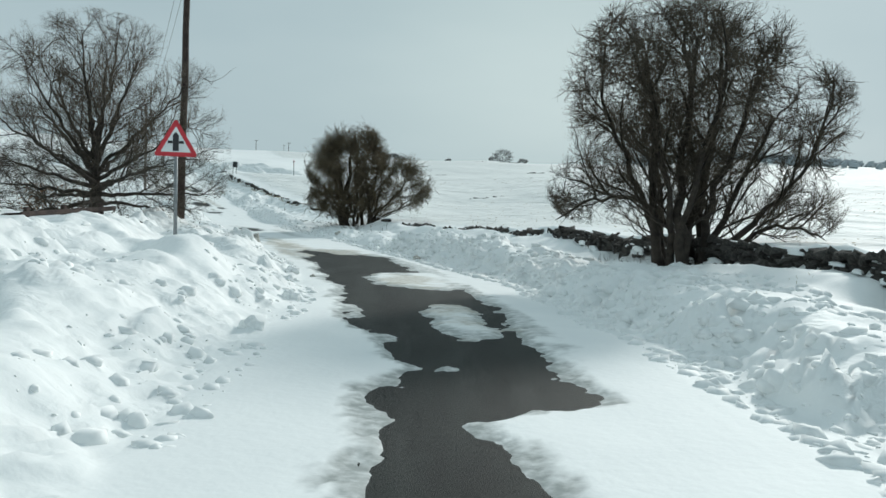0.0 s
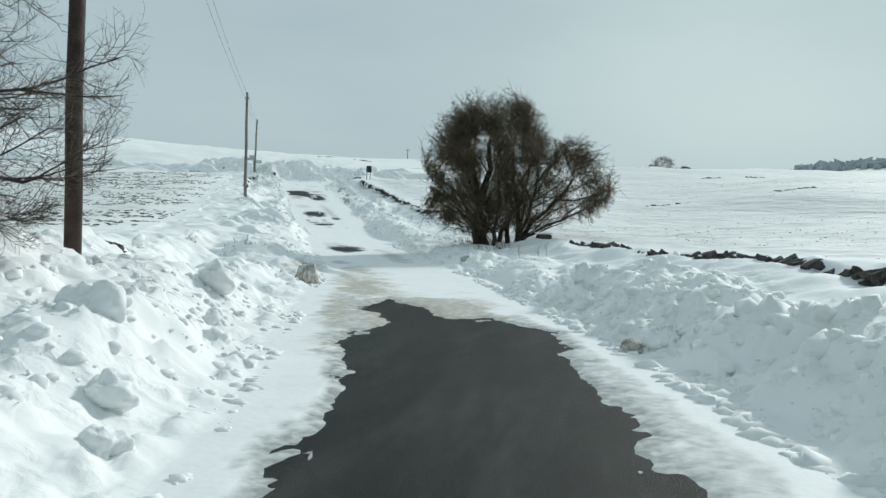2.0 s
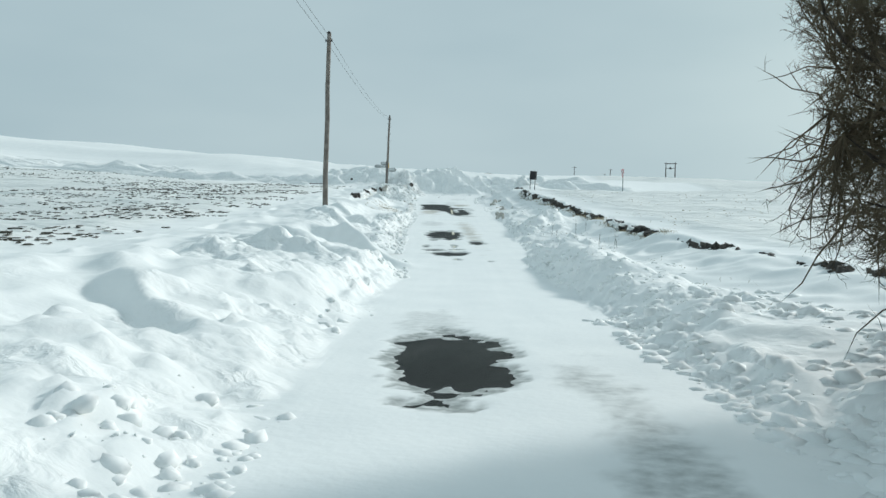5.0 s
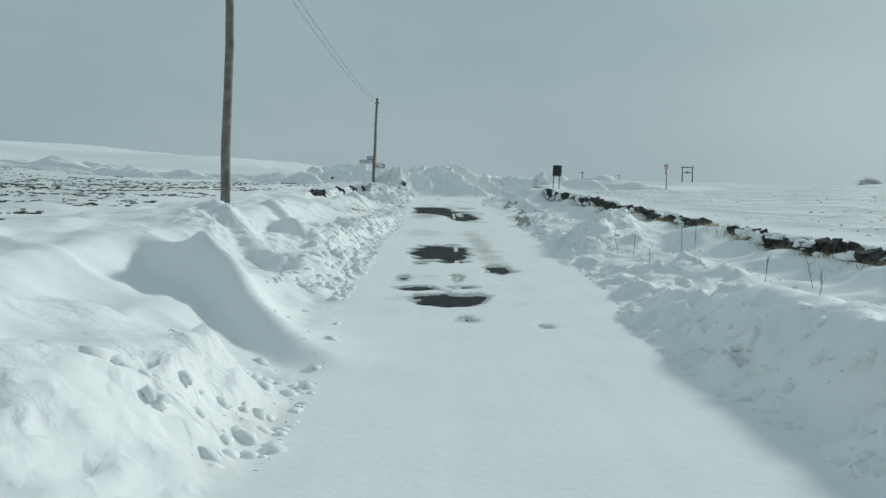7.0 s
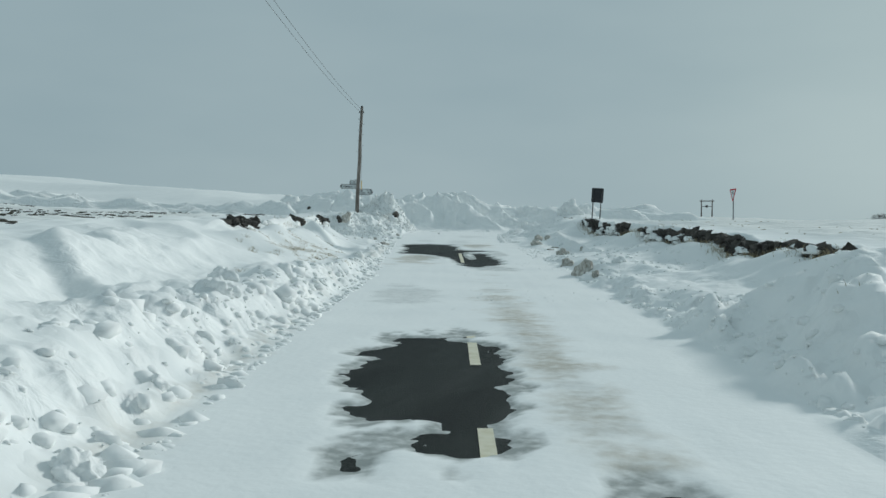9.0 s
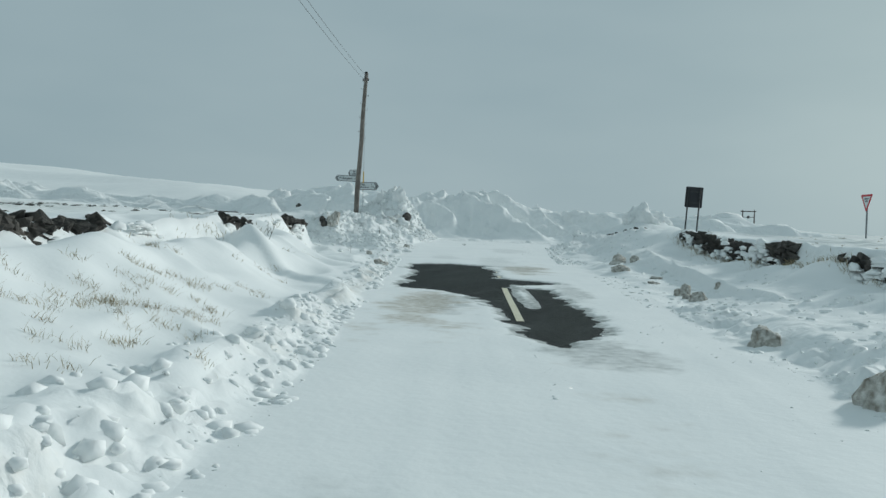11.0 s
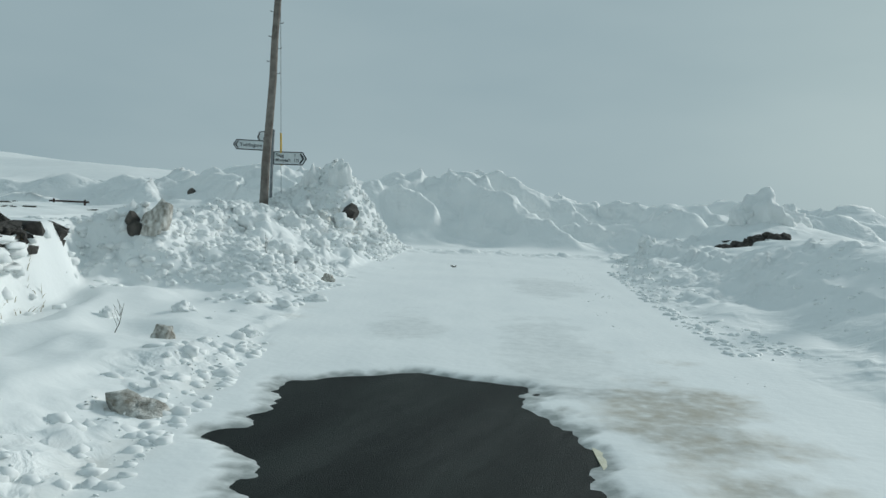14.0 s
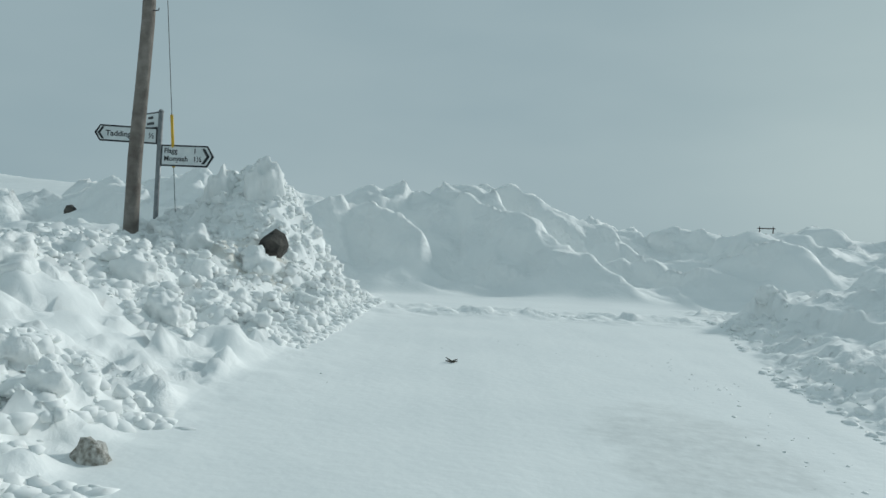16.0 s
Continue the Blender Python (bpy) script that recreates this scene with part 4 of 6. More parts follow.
# ---- road signs ----
def warning_sign():
    x, y = -4.97 * K, 16.25 * K
    g = thing("warning_sign", x, y, -0.35 * K, 10, "red-bordered triangular crossroads warning sign on a grey post", "road sign")
    z0, side = (1.45 + 0.35) * K, 0.94
    h = side * 0.866
    tri = [(-side / 2, z0), (side / 2, z0), (0, z0 + h)]
    bm = bmesh.new()
    plate(bm, rounded(tri, 0.05), -0.045, -0.040)
    part("border", bm, RED, g, "red reflective border")
    inner = [(-side / 2 + 0.155, z0 + 0.09), (side / 2 - 0.155, z0 + 0.09), (0, z0 + h - 0.175)]
    bm = bmesh.new()
    plate(bm, rounded(inner, 0.012), -0.050, -0.046)
    part("face", bm, WHITE, g, "white sign face")
    cz = z0 + 0.115
    bm = bmesh.new()
    plate(bm, [(-0.062, cz), (0.062, cz), (0.062, cz + 0.33), (0.0, cz + 0.40), (-0.062, cz + 0.33)], -0.055, -0.051)
    part("symbol_stem", bm, BLACK, g, "black through-road symbol")
    for a, b in ((-0.165, -0.066), (0.066, 0.165)):
        bm = bmesh.new()
        plate(bm, [(a, cz + 0.155), (b, cz + 0.155), (b, cz + 0.215), (a, cz + 0.215)], -0.055, -0.051)
        part("symbol_arm", bm, BLACK, g, "black side-road symbol")
    bm = bmesh.new()
    plate(bm, rounded([(-side / 2 + 0.01, z0 + 0.005), (side / 2 - 0.01, z0 + 0.005), (0, z0 + h - 0.02)], 0.05), -0.039, -0.034)
    part("back_plate", bm, METAL, g)
    bm = bmesh.new()
    rod(bm, (0, 0, -0.6), (0, 0, z0 + h * 0.8), 0.038, 0.038, 16)
    part("post", bm, METAL, g, "grey galvanised steel post")
    for zz in (z0 + 0.15, z0 + 0.42):
        bm = bmesh.new()
        box(bm, -0.06, 0.06, -0.036, 0.045, zz, zz + 0.035, 0.004)
        part("clip", bm, METAL, g)


warning_sign()


def finger_arm(parent, name, rz, z, length, height, tip_left, lines, label):
    """One arm: a plate that ends in a point, edged in black, with its words."""
    bm = bmesh.new()
    p, h = height * 0.32, height / 2
    a0, a1 = 0.04, length
    out = [(a0, -h), (a1 - p, -h), (a1, 0), (a1 - p, h), (a0, h)]
    flip = -1 if tip_left else 1
    fix = lambda pts: [(flip * x, zz) for x, zz in pts][::flip]
    plate(bm, fix(out), -0.012, 0.012)
    arm = part(name, bm, BLACK, parent, label)
    arm.matrix_basis = pose(0, 0, z, 0, 0, rz)
    e = 0.028
    bm = bmesh.new()
    inn = [(a0 + e, -h + e), (a1 - p - e * 0.4, -h + e), (a1 - e * 1.5, 0), (a1 - p - e * 0.4, h - e), (a0 + e, h - e)]
    plate(bm, fix(inn), -0.017, -0.0125)
    part("face", bm, WHITE, arm, "white sign face")
    bm = bmesh.new()
    q, t = a1 - p * 1.35, height * 0.15
    chev = [(q - t, -h * 0.72), (q, -h * 0.72), (q + p * 0.75, 0), (q, h * 0.72), (q - t, h * 0.72), (q - t + p * 0.75, 0)]
    plate(bm, fix(chev), -0.021, -0.0175)
    part("chevron", bm, BLACK, arm, "black chevron")
    for text, size, x, zz, align in lines:
        lettering(text, size, x, zz, -0.0178, BLACK, arm, align)
    return arm


fp = thing("fingerpost", -38.38 * K, 105.77 * K, 0.35 * K, label="white finger signpost with black-edged arms on a grey post", category="signpost")
bm = bmesh.new()
rod(bm, (0, 0, -0.6), (0, 0, 2.45), 0.045, 0.045, 16)
part("post", bm, METAL, fp, "grey steel post")
bm = bmesh.new()
rod(bm, (0, 0, 2.45), (0, 0, 2.49), 0.055, 0.03, 16)
part("post_cap", bm, METAL, fp)
finger_arm(fp, "arm", 14.5, (1.81 - 0.35) * K, 1.02, 0.38, False,
           [("Flagg", 0.125, 0.10, 0.045, "LEFT"), ("1", 0.125, 0.64, 0.045, "LEFT"), ("Monyash", 0.125, 0.10, -0.095, "LEFT"), ("1\u00bd", 0.125, 0.64, -0.095, "LEFT")], "white direction arm with two lines of black words")
finger_arm(fp, "arm", 30.0, (2.10 - 0.35) * K, 1.11, 0.29, True, [("Taddington", 0.135, -0.92, -0.045, "LEFT"), ("\u00bd", 0.135, -0.20, -0.045, "LEFT")], "white direction arm with one black word")
third = finger_arm(fp, "arm", -22.0, (2.36 - 0.35) * K, 0.78, 0.30, True, [], "white direction arm turned away, its words unreadable")
for x0, x1, zz in ((-0.42, -0.24, 0.03), (-0.45, -0.2, -0.075)):
    bm = bmesh.new()
    box(bm, x0, x1, -0.0205, -0.0175, zz, zz + 0.045)
    part("lettering", bm, BLACK, third)


def sign_back():
    x, y = -24.15 * K, 101.21 * K
    g = thing("road_sign", x, y, height_at(x, y), 8, "black back of a rectangular road sign on two posts", "road sign", ry=3)
    c = 1.28 * K - height_at(x, y)
    bm = bmesh.new()
    plate(bm, rounded([(-0.30, c - 0.37), (0.30, c - 0.37), (0.30, c + 0.37), (-0.30, c + 0.37)], 0.04), -0.012, 0.012)
    part("panel", bm, BLACK, g)
    for zz in (c - 0.2, c + 0.2):
        bm = bmesh.new()
        box(bm, -0.28, 0.28, -0.035, -0.013, zz - 0.02, zz + 0.02, 0.003)
        part("stiffener", bm, IRON, g)
    for px in (-0.2, 0.2):
        bm = bmesh.new()
        rod(bm, (px, -0.06, -0.7), (px, -0.06, c + 0.3), 0.028, 0.028, 12)
        part("post", bm, IRON, g, "dark steel post")


sign_back()


def give_way():
    x, y = -18.73 * K, 109.65 * K
    g = thing("give_way_sign", x, y, height_at(x, y), -62, "inverted red-bordered give way triangle on a grey post", "road sign")
    top, side = 2.03 * K - height_at(x, y), 0.92
    h = side * 0.866
    bm = bmesh.new()
    plate(bm, rounded([(-side / 2, top), (0, top - h), (side / 2, top)], 0.05), -0.045, -0.040)
    part("border", bm, RED, g, "red reflective border")
    bm = bmesh.new()
    plate(bm, rounded([(-side / 2 + 0.16, top - 0.09), (0, top - h + 0.18), (side / 2 - 0.16, top - 0.09)], 0.012), -0.050, -0.046)
    part("face", bm, WHITE, g, "white sign face")
    for w, zz in ((0.30, 0.17), (0.20, 0.27)):
        bm = bmesh.new()
        box(bm, -w / 2, w / 2, -0.054, -0.051, top - zz - 0.05, top - zz)
        part("lettering", bm, BLACK, g)
    bm = bmesh.new()
    rod(bm, (0, 0, -0.7), (0, 0, top - 0.05), 0.038, 0.038, 12)
    part("post", bm, METAL, g, "grey steel post")


give_way()


def h_pole(x, y, wide, tall, label):
    g = thing("power_line_support", x * K, y * K, height_at(x * K, y * K), -6, label, "power line")
    for px in (-wide / 2, wide / 2):
        bm = bmesh.new()
        rod(bm, (px, 0, -0.8), (px, 0, tall), 0.17, 0.12, 10)
        part("pole", bm, POLE_DARK, g)
        bm = bmesh.new()
        rod(bm, (px, 0, tall + 0.08), (px, 0, tall + 0.4), 0.09, 0.06, 8)
        part("insulator", bm, IRON, g)
    bm = bmesh.new()
    box(bm, -wide / 2 - 0.45, wide / 2 + 0.45, -0.2, -0.1, tall - 0.15, tall + 0.08, 0.02)
    part("crossarm", bm, POLE_DARK, g)
    bm = bmesh.new()
    box(bm, -0.25, 0.25, -0.3, 0.1, tall - 1.7, tall - 1.1, 0.04)
    part("switch_box", bm, IRON, g)
    bm = bmesh.new()
    box(bm, -wide / 2, wide / 2, -0.12, -0.06, tall - 1.5, tall - 1.38, 0.01)
    part("brace", bm, POLE_DARK, g)


h_pole(-32.0, 266.0, 2.7, 8.9 * K - height_at(-32.0 * K, 266.0 * K), "far twin-pole power line support with a crossarm")
for fx, fy, tall in ((-95, 520, 11), (-70, 395, 9), (-74, 345, 8)):
    g = thing("power_pole", fx * K, fy * K, height_at(fx * K, fy * K), 5, "far thin wooden power pole standing in snow", "utility pole", "far power poles")
    bm = bmesh.new()
    rod(bm, (0, 0, -0.8), (0, 0, tall), 0.17, 0.12, 8)
    part("shaft", bm, POLE_DARK, g)
    bm = bmesh.new()
    box(bm, -0.9, 0.9, -0.06, 0.06, tall - 0.3, tall - 0.15, 0.01)
    part("crossarm", bm, POLE_DARK, g)


# ---- bare trees ----
def unit(v):
    return v / (np.linalg.norm(v, axis=-1, keepdims=True) + 1e-9)


def way_out(p, d, lobes):
    """How far each ray goes before it leaves the crown's lobes."""
    out = np.zeros(len(p))
    for cx, cy, cz, ax, ay, az in lobes:
        a = np.array((ax, ay, az))
        q, e = (p - (cx, cy, cz)) / a, d / a
        A, B, C = (e * e).sum(1), (q * e).sum(1), (q * q).sum(1) - 1
        disc = B * B - A * C
        out = np.maximum(out, np.where(disc > 0, (-B + np.sqrt(np.maximum(disc, 0))) / A, 0))
    return out


def wander(g, p, d, length, segments, wiggle, up):
    """Polylines that set out from p along d, bend a little and turn up."""
    pts = [p]
    for _ in range(segments):
        d = unit(d + g.normal(size=d.shape) * wiggle + (0, 0, up))
        p = p + d * (length / segments)[:, None]
        pts.append(p)
    return np.stack(pts, 1)


def shoots(g, pts, count, u0, angle, lift):
    """Where side branches leave, and which way."""
    n, m = pts.shape[0], pts.shape[1] - 1
    u = (u0 + (0.99 - u0) * (np.arange(count)[None] + g.uniform(0.1, 0.9, (n, count))) / count) * m
    k = np.minimum(u.astype(int), m - 1)
    row = np.arange(n)[:, None]
    a, b = pts[row, k], pts[row, k + 1]
    p = (a + (b - a) * (u - k)[..., None]).reshape(-1, 3)
    t = unit(b - a).reshape(-1, 3)
    side = unit(np.cross(t, g.normal(size=t.shape)))
    ang = np.radians(g.uniform(*angle, len(t)))[:, None]
    d = t * np.cos(ang) + side * np.sin(ang)
    d[:, 2] += lift
    return p, unit(d), (u / m).reshape(-1)


def tubes(pts, r0, r1, sides):
    """Tapered tubes along polylines, with pointed ends: vertices and faces."""
    n, m = pts.shape[0], pts.shape[1]
    t = unit(np.gradient(pts, axis=1))
    a = unit(np.cross(t, np.array((0.31, 0.9, 0.3))))
    b = np.cross(t, a)
    u = (np.linspace(0, 1, m)[None, :-1, None, None]) ** 0.75
    r = np.asarray(r0).reshape(-1, 1, 1, 1) * (1 - u) + np.asarray(r1).reshape(-1, 1, 1, 1) * u
    ang = (np.arange(sides) * math.tau / sides)[None, None, :, None]
    rings = pts[:, :-1, None] + r * (a[:, :-1, None] * np.cos(ang) + b[:, :-1, None] * np.sin(ang))
    v = np.concatenate([rings.reshape(n, -1, 3), pts[:, -1:]], 1)
    per = v.shape[1]
    quads, tris = [], []
    for j in range(m - 2):
        for q in range(sides):
            quads.append((j * sides + q, j * sides + (q + 1) % sides, (j + 1) * sides + (q + 1) % sides, (j + 1) * sides + q))
    for q in range(sides):
        tris.append(((m - 2) * sides + q, (m - 2) * sides + (q + 1) % sides, per - 1))
    off = (np.arange(n) * per)[:, None, None]
    quads = (np.array(quads, int).reshape(1, -1, 4) + off).reshape(-1, 4)
    return v.reshape(-1, 3), quads, (np.array(tris)[None] + off).reshape(-1, 3)


def wood(name, sets, mat):
    """One mesh from several sets of tubes."""
    vs, corners, starts, off, at = [], [], [], 0, 0
    for v, quads, tris in sets:
        vs.append(v)
        for f in (quads, tris):
            corners.append((f + off).reshape(-1))
            starts.append(at + np.arange(len(f)) * f.shape[1])
            at += f.size
        off += len(v)
    V, C, S = np.concatenate(vs), np.concatenate(corners), np.concatenate(starts)
    me = bpy.data.meshes.new(name)
    me.vertices.add(len(V))
    me.vertices.foreach_set("co", V.reshape(-1))
    me.loops.add(len(C))
    me.loops.foreach_set("vertex_index", C)
    me.polygons.add(len(S))
    me.polygons.foreach_set("loop_start", S)
    me.polygons.foreach_set("use_smooth", np.ones(len(S), bool))
    me.update()
    me.materials.append(mat)
    return me


def reaching(g, count, lobes, near, taken):
    """Branches from the nearest wood to places in the crown that nothing has reached."""
    share = np.array([a * b * c for *_, a, b, c in lobes])
    which = g.choice(len(lobes), count, p=share / share.sum())
    v = unit(g.normal(size=(count, 3))) * g.uniform(0.2, 1, (count, 1)) ** 0.28
    L = np.array(lobes)[which]
    goal = L[:, :3] + v * L[:, 3:]
    goal = goal[goal[:, 2] > 0.3 + 1.3 * g.uniform(0, 1, count) ** 2]
    gap = np.array([np.linalg.norm(taken - q, axis=1).min() for q in goal])
    goal = goal[gap > 0.12]
    low = near - (0, 0, 0.25)
    k = np.array([g.choice(np.argpartition(np.linalg.norm(low - q, axis=1), 8)[:8]) for q in goal])
    way = goal - near[k]
    size = np.linalg.norm(way, axis=1)
    keep = (size > 0.25) & (size < 1.7)
    return near[k][keep], unit(way)[keep], size[keep]


def bare_tree(name, x, y, z, seed, stems, lobes, orders, label, twig_mat, fill=800):
    """stems: (points, foot radius, top radius). orders: (shoots on each, first fraction, angles, lengths, radius, wiggle, lift, upturn)."""
    g = np.random.RandomState(seed)
    t = thing(name, x * K, y * K, z * K, label=label, category="tree")
    paths = []
    for points, r0, r1 in stems:
        raw = np.array(points, float)
        fine = np.linspace(0, len(raw) - 1, 15)
        line_ = np.stack([np.interp(fine, np.arange(len(raw)), raw[:, k]) for k in range(3)], 1)
        for _ in range(2):
            line_[1:-1] = (line_[:-2] + 2 * line_[1:-1] + line_[2:]) / 4
        line_[1:-1] += g.normal(size=(13, 3)) * 0.035
        v, quads, tris = tubes(line_[None], [r0], [r1], 11)
        v += 0.08 * r0 * np.sin(v[:, [2, 0, 1]] * 9.0)
        part("stem", wood("stem", [(v, quads, tris)], BARK), None, t)
        paths.append(line_)
    pts, level = np.stack(paths), 0
    boughs, branches, crown = [], [], []
    near = pts[:, 4:].reshape(-1, 3)
    for count, u0, angle, length, rad, wiggle, lift, up in orders:
        p, d, u = shoots(g, pts, count, u0, angle, lift)
        reach = way_out(p, d, lobes)
        want = g.uniform(*length, len(p)) * (1.15 - (0.45 if level else 0.25) * u)
        size = np.minimum(want, reach * g.uniform(0.85, 1.08, len(p)))
        keep = (size > 0.3 * length[0]) & (p[:, 2] > 0.1)
        p, d, size = p[keep], d[keep], size[keep]
        segments = (6, 4, 2, 1)[level]
        pts = wander(g, p, d, size, segments, wiggle, up)
        if level == 0:
            near = np.concatenate([near, pts[:, 1:].reshape(-1, 3)])
        if level == 1:                                  # boughs that reach for the empty parts of the crown
            p, d, size = reaching(g, fill, lobes, near, pts.reshape(-1, 3))
            pts = np.concatenate([pts, wander(g, p, d, size, segments, 0.27, 0.0)])
            size = np.linalg.norm(pts[:, -1] - pts[:, 0], axis=1)
        pts[..., 2] = np.maximum(pts[..., 2], 0.12)
        thick = rad * np.clip(size / length[1], 0.45, 1.0)
        made = tubes(pts, thick, thick * 0.45, (6, 3, 3, 3)[level])
        (boughs, branches, crown, crown)[level].append(made)
        level += 1
    part("bough", wood("bough", boughs, BARK), None, t)["kind"] = "stuff"
    part("branchwork", wood("branchwork", branches, twig_mat), None, t)["kind"] = "stuff"
    part("crown", wood("crown", crown, twig_mat), None, t)["kind"] = "stuff"
    return t


def clump(seed, goals, foot, jitter=0.15, tall=1.0):
    """Stems that rise together from one stool and part towards their goals: (x, y, z, foot radius)."""
    g = random.Random(seed)
    out = []
    for gx, gy, gz, r in goals:
        gz *= tall
        a = math.atan2(gy, gx) + g.uniform(-0.4, 0.4)
        fx, fy = foot * g.uniform(0.4, 1) * math.cos(a), foot * g.uniform(0.4, 1) * math.sin(a)
        j = lambda: g.uniform(-jitter, jitter)
        out.append(([(fx * 0.9, fy * 0.9, -0.5), (fx * 1.1, fy * 1.1, 0.3), (fx + 0.22 * (gx - fx) + j(), fy + 0.22 * (gy - fy) + j(), 0.32 * gz),
                     (fx + 0.58 * (gx - fx) + j(), fy + 0.58 * (gy - fy) + j(), 0.66 * gz), (gx, gy, gz)], r, r * 0.22))
    return out


HAW_STEMS = clump(2, [(-0.5, 0.2, 5.4, 0.30), (-1.5, 0.6, 4.6, 0.17), (0.5, -0.3, 5.2, 0.17), (-1.1, -1.0, 4.6, 0.15), (1.0, 0.9, 4.4, 0.14), (-2.3, 0.1, 3.2, 0.14), (2.9, 0.2, 3.6, 0.17), (3.4, 0.2, 2.1, 0.11),
                      (0.2, 1.7, 4.0, 0.13), (1.5, -0.6, 3.9, 0.12), (-1.9, -0.9, 2.4, 0.10), (0.0, -1.6, 3.9, 0.12)], 0.8, 0.3, 0.82)
bare_tree("hawthorn", -4.3, 44.4, -1.72, 3, HAW_STEMS,
          [(-0.55, 0.2, 3.65, 2.7, 2.6, 2.72), (2.9, 0.2, 2.75, 1.65, 1.4, 1.85), (-0.6, 0, 1.35, 2.75, 2.2, 0.95)],
          ((13, 0.22, (25, 68), (0.9, 2.3), 0.038, 0.16, 0.08, 0.02), (10, 0.2, (30, 70), (0.4, 1.0), 0.012, 0.28, 0.05, 0.02), (8, 0.1, (35, 80), (0.15, 0.36), 0.0062, 0.3, 0.08, 0.02), (4, 0.1, (35, 80), (0.07, 0.18), 0.0046, 0.2, 0.1, 0.0)),
          "bare brown hawthorn with many stems and a dense domed crown", TWIG_OLIVE, 5200)
THORN_STEMS = clump(6, [(-1.1, 0.3, 5.3, 0.16), (-0.4, -0.4, 5.6, 0.17), (-2.0, 0.2, 4.2, 0.13), (0.6, 0.4, 5.4, 0.16), (1.3, -0.2, 4.9, 0.15), (2.0, 0.4, 3.8, 0.13), (-0.6, 1.3, 4.6, 0.12), (0.2, -1.4, 4.6, 0.12),
                        (0.1, 0.2, 5.7, 0.15), (-1.2, -1.0, 4.3, 0.12)], 0.62, 0.2, 0.93) + \
    [([(0.75, 0.1, -0.4), (1.0, 0.1, 0.3), (1.45, 0.1, 0.95), (2.3, 0.1, 1.1), (3.1, 0.1, 0.75)], 0.09, 0.02), ([(0.8, 0.0, 0.6), (1.7, 0.1, 1.3), (2.6, 0.1, 2.4), (3.0, 0.2, 4.0)], 0.085, 0.02),
     ([(-0.3, 0, 0.9), (-1.2, 0, 1.6), (-2.1, -0.1, 1.5), (-2.9, -0.1, 1.0)], 0.075, 0.015)]
bare_tree("hawthorn", 4.62, 16.3, -0.35, 5, THORN_STEMS,
          [(-1.2, 0.0, 3.7, 1.75, 2.0, 2.25), (1.05, 0.1, 3.75, 1.5, 1.9, 2.15), (2.75, 0.1, 3.2, 0.85, 1.0, 1.5), (-2.0, 0.0, 1.75, 1.15, 1.2, 0.85), (2.3, 0.0, 1.5, 1.15, 1.0, 0.85), (-0.1, 0, 3.9, 2.3, 2.1, 2.2)],
          ((12, 0.28, (22, 60), (0.6, 1.5), 0.036, 0.15, 0.15, 0.04), (10, 0.15, (25, 60), (0.4, 0.9), 0.014, 0.18, 0.1, 0.06), (8, 0.1, (25, 60), (0.2, 0.48), 0.007, 0.2, 0.1, 0.04), (3, 0.1, (25, 60), (0.10, 0.22), 0.0045, 0.2, 0.1, 0.0)),
          "bare many-stemmed hawthorn growing out of the dry stone wall", TWIG, 1300)
gt = random.Random(12)
ASH_STEMS = [([(0, 0, -0.6), (0.02, 0, 0.5), (-0.03, 0, 1.3), (0.0, 0, 2.1), (0.1, 0, 3.2)], 0.23, 0.05)]
for k in range(26):
    polar, turn_ = radians(8 + 100 * ((k + 0.5) / 26) ** 0.85), 2.4 * k
    far, low = gt.uniform(2.9, 3.9), 2.0 - 1.35 * ((k + 0.5) / 26)
    dx, dy, dz = math.sin(polar) * math.cos(turn_), math.sin(polar) * math.sin(turn_), math.cos(polar)
    ASH_STEMS.append(([(0, 0, low), (dx * far * 0.3, dy * far * 0.3, low + dz * far * 0.27 + 0.05), (dx * far * 0.65, dy * far * 0.65, low + dz * far * 0.6 + 0.18), (dx * far, dy * far, max(0.3, low + dz * far + 0.25))], 0.075, 0.012))
bare_tree("ash_tree", -8.63, 21.7, -0.3, 9, ASH_STEMS, [(0, 0, 2.6, 4.0, 3.8, 3.5), (0, 0, 1.3, 3.7, 3.5, 1.0)],
          ((10, 0.25, (22, 48), (0.7, 1.6), 0.022, 0.10, 0.02, 0.03), (7, 0.2, (25, 50), (0.4, 0.9), 0.010, 0.12, 0.05, 0.03), (6, 0.15, (25, 50), (0.22, 0.5), 0.0058, 0.14, 0.05, 0.03), (3, 0.1, (25, 55), (0.12, 0.3), 0.004, 0.2, 0.05, 0.0)),
          "bare spreading tree with a short stout trunk behind the wall", TWIG, 300)


